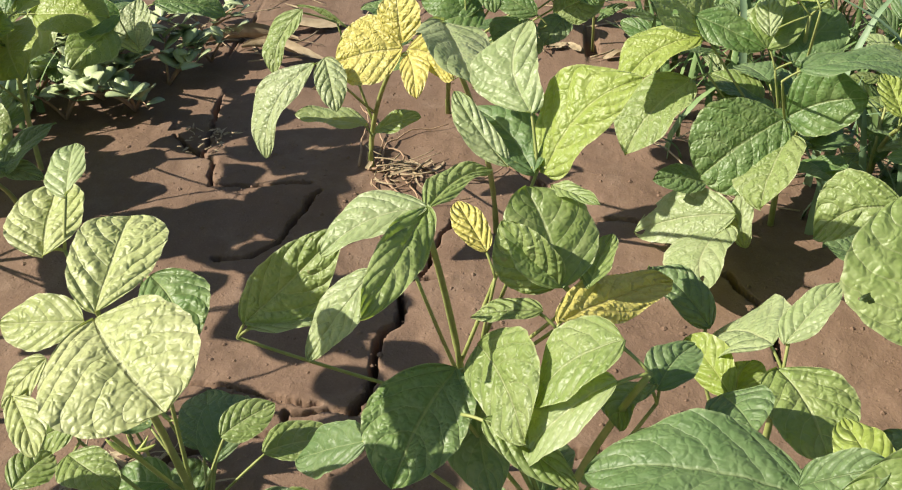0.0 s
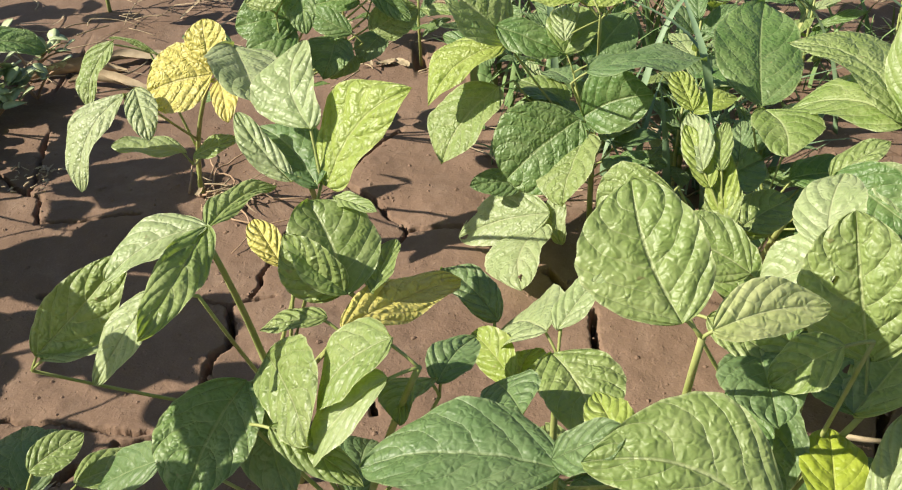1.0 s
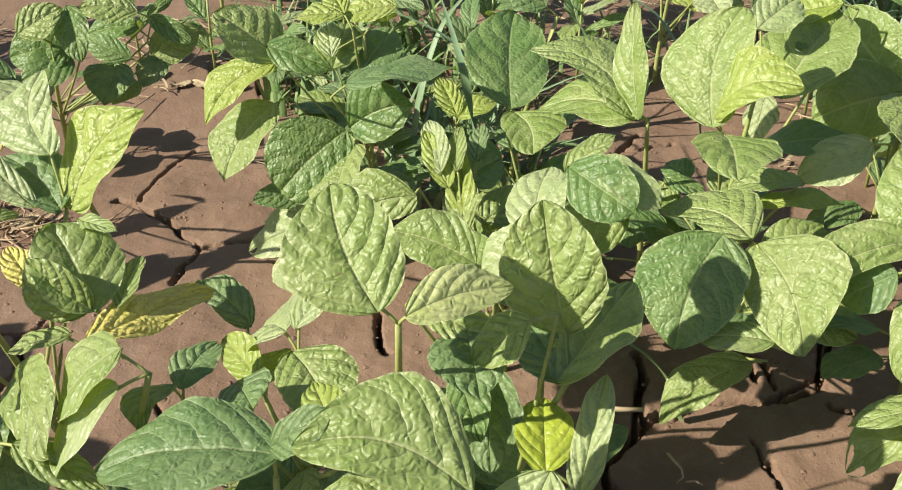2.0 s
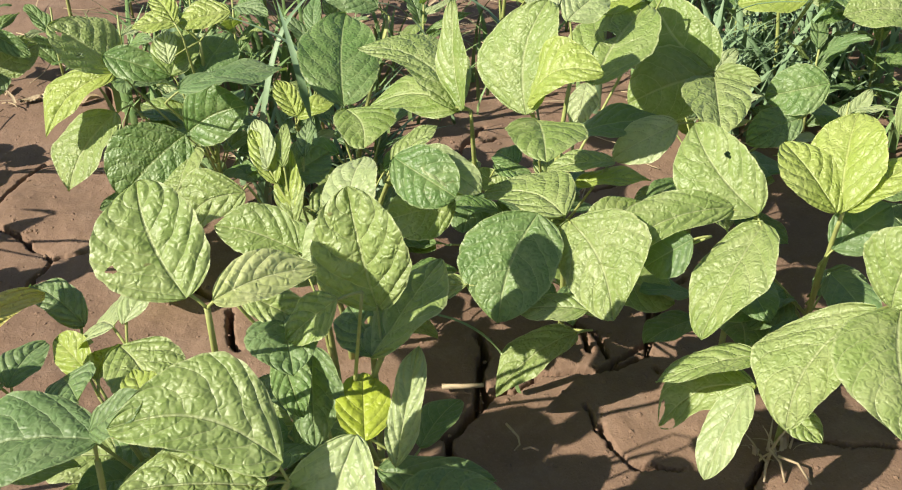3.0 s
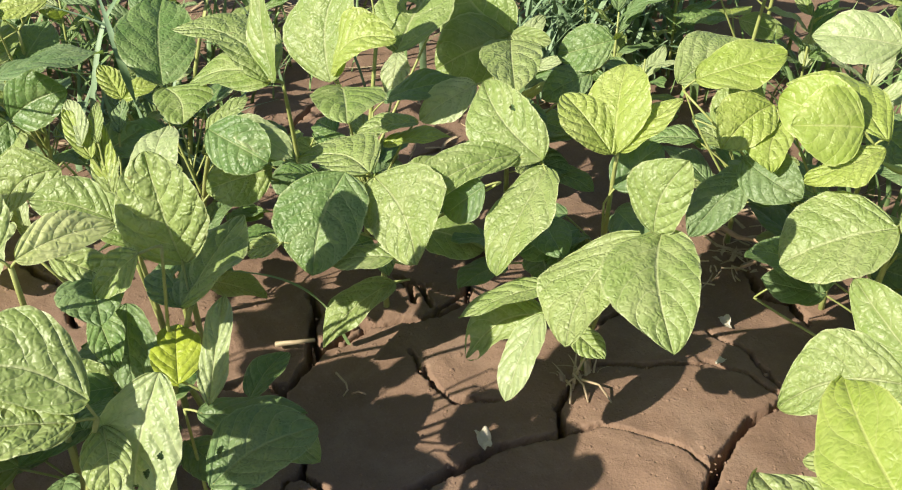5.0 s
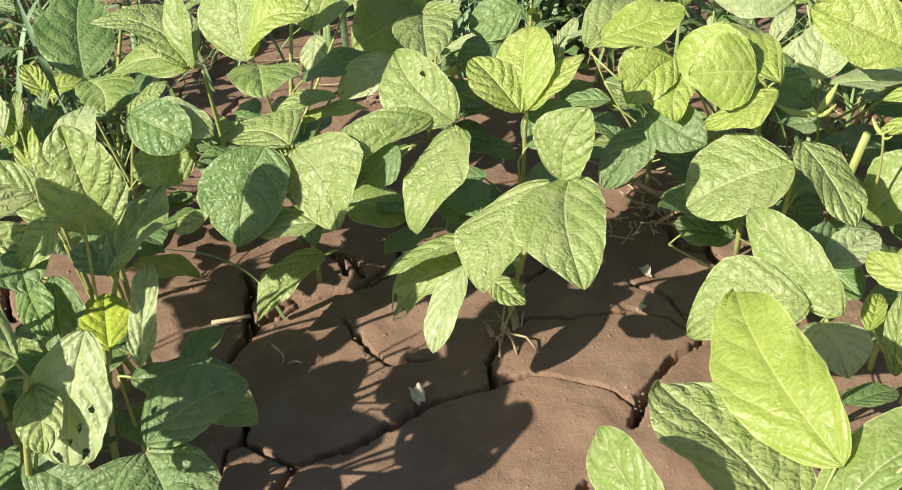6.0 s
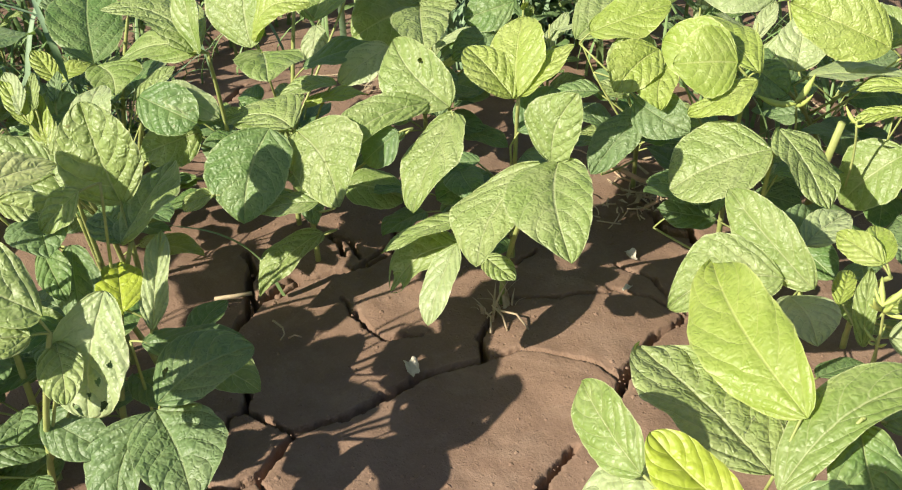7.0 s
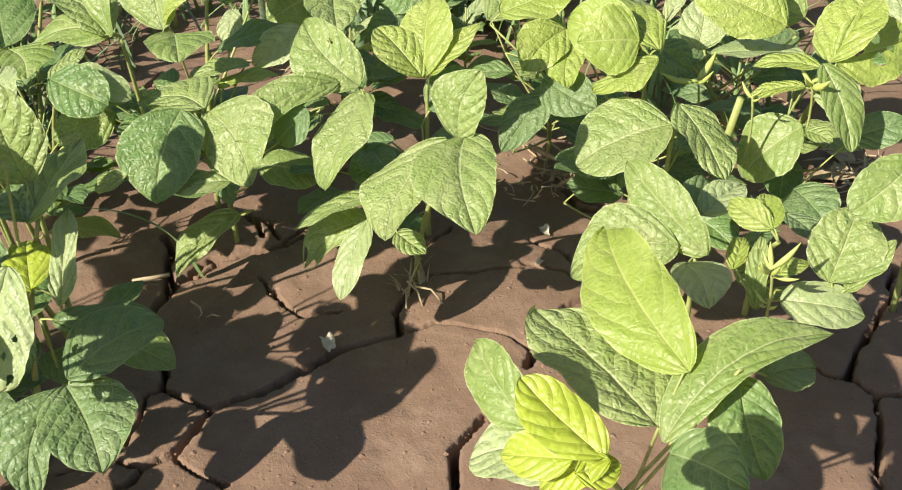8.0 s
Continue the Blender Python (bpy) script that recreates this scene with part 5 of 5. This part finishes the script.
def scatter_grass(box, count, seed, height, label, material, wide=0.0075):
    """Fine green grass growing in a patch."""
    r = random.Random(seed)
    x0, y0, x1, y1 = box
    pieces = []
    for _ in range(count):
        x, y, a = r.uniform(x0, x1), r.uniform(y0, y1), r.uniform(0, 6.28)
        h, lean = height * r.uniform(0.5, 1.3), r.uniform(0.2, 1.1)
        p = Vector((x, y, ground_z(x, y) - 0.004))
        side = Vector((math.cos(a), math.sin(a), 0))
        line = [p + Vector((0, 0, h * k * (1 - 0.25 * lean * k))) + side * (h * lean * k * k) for k in [i / 6 for i in range(7)]]
        pieces.append(blade(line, r.uniform(0.4 * wide, wide), side))
    verts, faces = gather(pieces)
    return tagged(new("grass", mesh_from("grass", verts, faces, material)), label, "grass", kind="stuff")


scatter_grass((0.95, 1.00, 1.45, 1.35), 260, 11, 0.13, "bluish green grass growing between the bean rows", blue_blade, 0.012)
scatter_grass((0.45, 1.02, 0.95, 1.30), 120, 12, 0.10, "thin green grass at the edge of straw litter", grass_green)
scatter_grass((0.88, 0.84, 1.15, 1.02), 240, 13, 0.12, "broad bluish grass behind the bean plants", blue_blade, 0.014)
scatter_grass((0.22, 1.00, 0.50, 1.40), 200, 14, 0.12, "weedy green grass behind the bean plants", grass_green, 0.010)
scatter_grass((0.34, 0.84, 0.50, 1.00), 60, 15, 0.12, "narrow weed leaves between bean stems", blue_blade, 0.010)
scatter_grass((1.05, 0.40, 1.40, 0.80), 160, 16, 0.11, "green grass under the bean plants", grass_green, 0.009)
scatter_grass((-0.75, 1.00, -0.50, 1.40), 160, 17, 0.09, "green grass among creeping weeds", grass_green, 0.008)


scatter_grass((0.648, 0.366, 0.69, 0.392), 16, 18, 0.035, "small withered tuft round a bean stem", straw, 0.004)


def low_weed(x, y, height, seed):
    """A young weed: a tuft of narrow pointed leaves round a short stem."""
    r = random.Random(seed)
    ob = new("weed")
    ob.location = (x, y, ground_z(x, y))
    tagged(ob, "young leafy weed growing between the bean plants", "weed", "young weeds between the rows")
    verts, faces = tube([(0, 0, -0.01), (0, 0, height * 0.5), (0.004, 0.003, height)], [0.002, 0.0017, 0.0012], 7)
    child("stem", mesh_from("stem", verts, faces, stalk), ob, ob.location)
    for k in range(r.randint(8, 12)):
        a = 2.4 * k + r.uniform(-0.4, 0.4)
        z = height * (0.25 + 0.75 * k / 11)
        out = Vector((math.cos(a), math.sin(a), r.uniform(0.0, 0.8))).normalized()
        size = r.uniform(0.04, 0.07)
        base = ob.location + Vector((0, 0, z)) + out * 0.004
        leaf(ob, base, base + out * size, (r.uniform(-0.4, 0.2), r.uniform(-0.4, 0.2), 1.0), size * r.uniform(0.3, 0.5),
             r.choice((deep, dull, green, dull, pale)), fine=0.5)


for n, (x, y, h) in enumerate(((0.30, 1.10, 0.13), (0.38, 1.18, 0.14), (0.46, 1.06, 0.13), (0.34, 1.30, 0.14), (0.24, 1.20, 0.13), (0.52, 1.20, 0.12),
                               (0.86, 0.98, 0.13), (0.98, 0.80, 0.13), (1.02, 1.02, 0.14), (0.92, 1.08, 0.13), (1.10, 0.84, 0.13), (1.15, 0.55, 0.12),
                               (1.22, 0.48, 0.13), (1.18, 0.68, 0.13), (0.40, 0.90, 0.12), (0.48, 0.88, 0.11), (-0.52, 1.00, 0.1), (0.62, 1.14, 0.12),
                               (0.16, 1.30, 0.12), (0.06, 1.36, 0.12), (0.95, 0.70, 0.12), (0.85, 0.82, 0.12))):
    low_weed(x, y, h, 300 + n)
for n, (x, y, h) in enumerate(((0.27, 1.53, 0.11), (0.38, 1.51, 0.11), (0.47, 1.48, 0.11), (0.57, 1.39, 0.11))):
    low_weed(x, y, h, 340 + n)


def purslane(x, y, seed, size):
    """A creeping weed: fleshy branching stalks with small rounded leaves."""
    r = random.Random(seed)
    ob = new("creeping_weed")
    ob.location = (x, y, ground_z(x, y))
    tagged(ob, "low creeping weed with small fleshy rounded leaves", "weed", "creeping weeds")
    for k in range(r.randint(3, 5)):
        a = r.uniform(0, 6.28)
        end = Vector((math.cos(a) * size, math.sin(a) * size, r.uniform(0.02, 0.05)))
        line = bow((0, 0, 0), end, 0.012, 7)
        verts, faces = tube(line, [0.002 - 0.0012 * i / 6 for i in range(7)], 7)
        child("stem", mesh_from("stem", verts, faces, root_bark), ob, ob.location, "reddish creeping stem")
        for j in range(7):
            p = line[2 + j % 5] + Vector((0, 0, 0.003))
            b = r.uniform(0, 6.28)
            out = Vector((math.cos(b), math.sin(b), r.uniform(0.1, 0.9))).normalized()
            s = r.uniform(0.018, 0.034)
            verts, faces = [], []
            across = out.cross(Vector((0, 0, 1))).normalized()
            up = across.cross(out)
            for u in range(7):
                f = u / 6
                w = s * 0.42 * math.sin(math.pi * min(1, 0.05 + f * 0.93)) ** 0.7 * (0.55 + 0.6 * f)
                c = p + out * (s * f) + up * (0.15 * s * f * (1 - f))
                verts += [c - across * w + up * w * 0.25, c - up * 0.0006, c + across * w + up * w * 0.25, c + up * 0.0007]
            for u in range(6):
                for q in range(4):
                    faces.append((u * 4 + q, u * 4 + (q + 1) % 4, u * 4 + 4 + (q + 1) % 4, u * 4 + 4 + q))
            child("leaf", mesh_from("leaf", verts, faces, weed_leaf), ob, ob.location)
    return ob


weed_leaf = plain_material("weed_leaf", rgb(0.28, 0.36, 0.17), rgb(0.44, 0.49, 0.29), 90, 0.4)
for n, (x, y, s) in enumerate(((-0.523, 1.22, 0.07), (-0.56, 1.13, 0.08), (-0.45, 1.16, 0.07), (-0.375, 1.19, 0.05), (-0.335, 1.25, 0.05),
                               (-0.5, 1.06, 0.06), (-0.60, 1.28, 0.08), (-0.44, 1.30, 0.06), (-0.58, 1.02, 0.06), (-0.54, 1.17, 0.07), (-0.50, 1.25, 0.07), (-0.62, 1.18, 0.08), (-0.47, 1.22, 0.06), (-0.40, 1.13, 0.05),
                               (-0.60, 1.08, 0.07), (-0.55, 1.33, 0.07), (-0.65, 1.24, 0.08), (-0.36, 1.32, 0.06), (-0.48, 1.11, 0.06))):
    purslane(x, y, 40 + n, s)


def dry_root(start, turns, seed, radius=0.0014):
    """A thin dead rootlet curling over the soil."""
    r = random.Random(seed)
    p, a, line = Vector(start), r.uniform(0, 6.28), []
    for k in range(14):
        p.z = ground_z(p.x, p.y) + 0.002 + 0.004 * abs(math.sin(k * 0.8 + seed))
        line.append(p.copy())
        a += turns + r.uniform(-0.25, 0.25)
        p = p + Vector((math.cos(a), math.sin(a), 0)) * 0.011
    base = line[0].copy()
    verts, faces = tube([q - base for q in line], [radius * (1 - 0.6 * i / 13) for i in range(14)], 6)
    ob = new("dry_root", mesh_from("dry_root", verts, faces, root_bark))
    ob.location = base
    return tagged(ob, "thin dead rootlet curling over the soil", "root", "dead roots on the soil")


for n, (x, y, t) in enumerate(((-0.10, 0.985, 0.5), (-0.10, 0.98, 0.1), (-0.09, 0.985, -0.15), (-0.11, 0.99, 0.05), (-0.09, 0.99, -0.4), (-0.07, 0.99, 0.15),
                               (-0.05, 1.0, 0.2), (-0.08, 0.98, -0.05), (0.93, 0.5, 0.05))):
    dry_root((x, y, 0), t, n)


def husk_flake(x, y, size, seed, label):
    """A torn papery husk, crumpled, with a ragged edge."""
    r = random.Random(seed)
    rings, sides = 6, 18
    rim = [r.uniform(0.75, 1.1) for _ in range(sides)]
    verts, faces = [(0, 0, 0.004)], []
    for i in range(1, rings + 1):
        f = i / rings
        for k in range(sides):
            a = 2 * math.pi * k / sides
            d = size * 0.5 * f * (1 - f * (1 - rim[k]))
            z = 0.004 + size * (0.25 * (d * math.sin(a) / size * 2) ** 2 + 0.07 * math.sin(3 * a + seed) * f + r.uniform(-0.025, 0.025))
            verts.append((d * math.cos(a), 0.55 * d * math.sin(a), max(0.001, z)))
    for k in range(sides):
        faces.append((0, 1 + k, 1 + (k + 1) % sides))
        for i in range(rings - 1):
            a, b = 1 + i * sides + k, 1 + i * sides + (k + 1) % sides
            faces.append((a, a + sides, b + sides, b))
    ob = new("husk_flake", mesh_from("husk_flake", verts, faces, husk))
    ob.location = (x, y, ground_z(x, y))
    ob.rotation_euler = (0, 0, r.uniform(0, 6))
    return tagged(ob, label, "husk")


husk_flake(0.556, 0.352, 0.026, 1, "curled white papery husk on dry soil")
husk_flake(0.832, 0.384, 0.02, 2, "small white flake on shaded soil")
husk_flake(0.789, 0.336, 0.013, 3, "thin pale flake lying on the soil")


# ---- buds, dead leaves, sticks and single blades ----
bud_yellow = plain_material("bud_yellow", rgb(0.44, 0.47, 0.14), rgb(0.34, 0.42, 0.11), 200, 0.5)


def bud_sprig(plant, top, count, seed, size=0.018):
    """A flower stalk with a cluster of slim yellow-green buds at its end."""
    r = random.Random(seed)
    top = Vector(top)
    low = Vector((top.x + 0.008, top.y + 0.004, top.z - 0.07))
    pts = bow(low - low, top - low, 0.004, 6, (1, 0, 0))
    verts, faces = tube(pts, [0.0013, 0.0012, 0.0012, 0.0011, 0.0011, 0.0010], 7)
    spike = child("flower_stalk", mesh_from("flower_stalk", verts, faces, stalk), plant, low)
    for i in range(count):
        a = 6.28 * i / count + r.uniform(-0.4, 0.4)
        l = size * r.uniform(0.6, 1.25)
        d = Vector((math.cos(a), math.sin(a), r.uniform(0.1, 1.1))).normalized()
        line = bow((0, 0, 0), d * l, -0.12 * l, 7)
        fat = l * r.uniform(0.075, 0.12)
        verts, faces = tube(line, [fat * v for v in (0.4, 0.75, 0.95, 1.0, 0.85, 0.55, 0.12)], 8)
        bud = new("bud", mesh_from("bud", verts, faces, bud_yellow))
        bud.parent, bud.location = spike, top - Vector((0, 0, 0.006 * i / count)) - low
        tagged(bud, "slim yellow-green bud")


bud_sprig(z_plant, (0.781, 0.058, 0.172), 7, 1, 0.024)
bud_sprig(z_plant, (0.791, 0.063, 0.132), 4, 2, 0.014)
bud_sprig(aa_plant, (0.987, 0.203, 0.205), 6, 3, 0.028)
bud_sprig(aa_plant, (0.935, 0.225, 0.197), 3, 4, 0.02)
bud_sprig(cc_plant, (0.965, 0.318, 0.168), 3, 5, 0.03)
for n, (x, y, z) in enumerate(((-0.215, 0.535, 0.05), (-0.195, 0.55, 0.045), (-0.2, 0.51, 0.04), (-0.235, 0.555, 0.05))):
    bud_sprig(a_plant, (x, y, z + 0.02), 6, 20 + n, 0.02)


def dry_leaf(x, y, length, width, turn, seed, label):
    """A dead leaf, rolled along its length and crumpled."""
    r = random.Random(seed)
    n, m = 16, 9
    verts, faces = [], []
    for i in range(n):
        u = i / (n - 1)
        w = width * 0.5 * math.sin(math.pi * min(1, 0.06 + 0.93 * u)) ** 0.6
        roll = 1.2 + 0.8 * math.sin(3 * u + seed)
        for j in range(m):
            v = (j / (m - 1) - 0.5) * 2
            ang = v * roll
            verts.append((u * length, w * math.sin(ang) / roll * 1.2 + 0.06 * length * math.sin(4 * u + seed),
                          0.004 + w * (1 - math.cos(ang)) * 0.8 + 0.05 * length * math.sin(math.pi * u) * abs(math.sin(seed))
                          + r.uniform(-1, 1) * 0.0008))
    for i in range(n - 1):
        for j in range(m - 1):
            faces.append((i * m + j, (i + 1) * m + j, (i + 1) * m + j + 1, i * m + j + 1))
    ob = new("dead_leaf", mesh_from("dead_leaf", verts, faces, straw))
    ob.location = (x, y, ground_z(x, y))
    ob.rotation_euler = (0, 0, turn)
    return tagged(ob, label, "dead leaf", "dead leaves on the soil")


for n, (x, y, l, w, a) in enumerate(((-0.36, 1.30, 0.13, 0.03, 0.1), (-0.30, 1.27, 0.12, 0.025, -0.2), (-0.27, 1.33, 0.10, 0.03, 0.3),
                                     (0.10, 1.28, 0.03, 0.012, 0.5), (0.14, 1.27, 0.028, 0.012, 2.0), (0.17, 1.25, 0.032, 0.014, 0.1),
                                     (0.08, 1.31, 0.03, 0.012, 1.2), (-0.19, 1.17, 0.03, 0.010, 0.0), 
                                     (1.16, 0.27, 0.05, 0.02, 0.7), (1.19, 0.26, 0.06, 0.02, 2.4), (1.21, 0.29, 0.04, 0.02, 1.4))):
    dry_leaf(x, y, l, w, a, n, "dead pale brown leaf curled up on the soil")


def stick(points, radius, label, material):
    """A thin dead stalk lying or leaning on the soil."""
    base = Vector(points[0])
    verts, faces = tube([Vector(p) - base for p in points], [radius * (1 - 0.1 * i) for i in range(len(points))], 7)
    ob = new("dry_stalk", mesh_from("dry_stalk", verts, faces, material))
    ob.location = base
    return tagged(ob, label, "stalk", "dry stalks on the soil")


stick([(0.442, 0.548, 0.006), (0.458, 0.541, 0.007), (0.477, 0.537, 0.006)], 0.0026, "short grey dry stalk lying beside a crack", straw)
for n, (dx, dy) in enumerate(((0.0, 0.0), (0.012, -0.006), (-0.010, 0.004))):
    stick([(0.655 + dx * 0.4, 0.372 + dy, 0.022 - 0.005 * n), (0.660 + dx, 0.362 + dy, 0.014), (0.658 + dx * 1.5, 0.350 + dy * 1.5, 0.004)],
          0.0012, "dead stalk hanging from a bean stem", straw)
stick([(0.479, 0.489, 0.002), (0.478, 0.473, 0.009), (0.478, 0.461, 0.013), (0.477, 0.455, 0.010), (0.473, 0.457, 0.003)], 0.0012, "pale curled seedling on shaded soil", straw)
stick([(0.481, 0.457, 0.002), (0.486, 0.453, 0.006), (0.492, 0.451, 0.002)], 0.0010, "small brown seedling on shaded soil", root_bark)
stick([(0.90, 0.50, 0.03), (0.915, 0.47, 0.022), (0.925, 0.445, 0.028), (0.912, 0.438, 0.012), (0.895, 0.445, 0.003)], 0.003, "thick pale root curling out of the soil", root_bark)
stick([(0.985, 0.31, 0.0), (0.975, 0.285, 0.09), (0.965, 0.262, 0.17)], 0.0045, "cut pale green stalk standing among bean plants", stalk)

scatter_straw((1.10, 0.22, 1.24, 0.32), 60, 21, "straw_litter", "dry reddish litter under the bean plants", 0.012, 0.045)
scatter_straw((0.84, 0.43, 0.96, 0.50), 40, 22, "straw_litter", "dry shreds under a bean plant", 0.008, 0.03)
scatter_straw((-0.27, 0.47, -0.17, 0.56), 60, 23, "straw_litter", "dry shreds and dead flowers under a bean plant", 0.01, 0.04)
scatter_straw((-0.32, 1.0, -0.26, 1.07), 40, 24, "straw_litter", "grey rotted shreds on shaded soil", 0.004, 0.012)

def grass_blade(points, width, label, material):
    """One long arching blade of grass."""
    base = Vector(points[0])
    fine = []
    pts = [Vector(p) - base for p in points]
    for i in range(len(pts) - 1):
        p0, p1, p2, p3 = pts[max(i - 1, 0)], pts[i], pts[i + 1], pts[min(i + 2, len(pts) - 1)]
        for k in range(5):
            t = k / 5
            fine.append(0.5 * (2 * p1 + (p2 - p0) * t + (2 * p0 - 5 * p1 + 4 * p2 - p3) * t * t + (3 * p1 - p0 - 3 * p2 + p3) * t ** 3))
    fine.append(pts[-1])
    verts, faces = blade(fine, width)
    ob = new("grass_blade", mesh_from("grass_blade", verts, faces, material))
    ob.location = base
    return tagged(ob, label, "grass", "single grass blades")


grass_blade([(0.505, 0.525, 0.0), (0.483, 0.519, 0.06), (0.448, 0.517, 0.1), (0.403, 0.509, 0.13)], 0.008, "dull green grass blade arching over soil", grass_green)
grass_blade([(0.412, 0.765, 0.0), (0.404, 0.793, 0.1), (0.392, 0.808, 0.2), (0.402, 0.951, 0.22)], 0.012, "long bluish grass blade among bean leaves", blue_blade)
for n, (x, y) in enumerate(((0.47, 0.90), (0.62, 1.02), (0.80, 0.98), (0.88, 0.92), (0.95, 0.85), (0.36, 0.95), (0.30, 1.02), (0.70, 0.92))):
    a = 0.9 * n + 2.5
    c, s = math.cos(a), math.sin(a)
    grass_blade([(x, y, 0), (x + 0.02 * c, y + 0.02 * s, 0.09), (x + 0.07 * c, y + 0.07 * s, 0.17), (x + 0.16 * c, y + 0.16 * s, 0.2)], 0.009,
                "bluish grass blade rising between bean plants", blue_blade)


def scatter_crumbs(box, count, seed):
    """Loose crumbs of clay lying on the crust."""
    r = random.Random(seed)
    x0, y0, x1, y1 = box
    shape = [(0, 0, 1)] + [(math.cos(a), math.sin(a), 0.25) for a in [k * 1.2566 for k in range(5)]] + [
        (math.cos(a), math.sin(a), -0.4) for a in [k * 1.2566 + 0.6 for k in range(5)]]
    faces0 = [(0, 1 + k, 1 + (k + 1) % 5) for k in range(5)]
    for k in range(5):
        faces0 += [(1 + k, 6 + k, 1 + (k + 1) % 5), (1 + (k + 1) % 5, 6 + k, 6 + (k + 1) % 5)]
    verts, faces = [], []
    for _ in range(count):
        x, y = r.uniform(x0, x1), r.uniform(y0, y1)
        size = 0.0006 + 0.0022 * r.random() ** 3
        z, o, turn = ground_z(x, y), len(verts), r.uniform(0, 6.28)
        c, s = math.cos(turn), math.sin(turn)
        for a, b, h in shape:
            k = size * r.uniform(0.7, 1.3)
            verts.append((x + (a * c - b * s) * k, y + (a * s + b * c) * k, z + h * size * 0.7))
        faces += [tuple(i + o for i in f) for f in faces0]
    return tagged(new("soil_crumbs", mesh_from("soil_crumbs", verts, faces, soil, smooth=False)), "loose crumbs of dry clay on the crust", "soil", kind="stuff")


scatter_crumbs((-0.45, 0.0, 1.2, 1.2), 5200, 5)
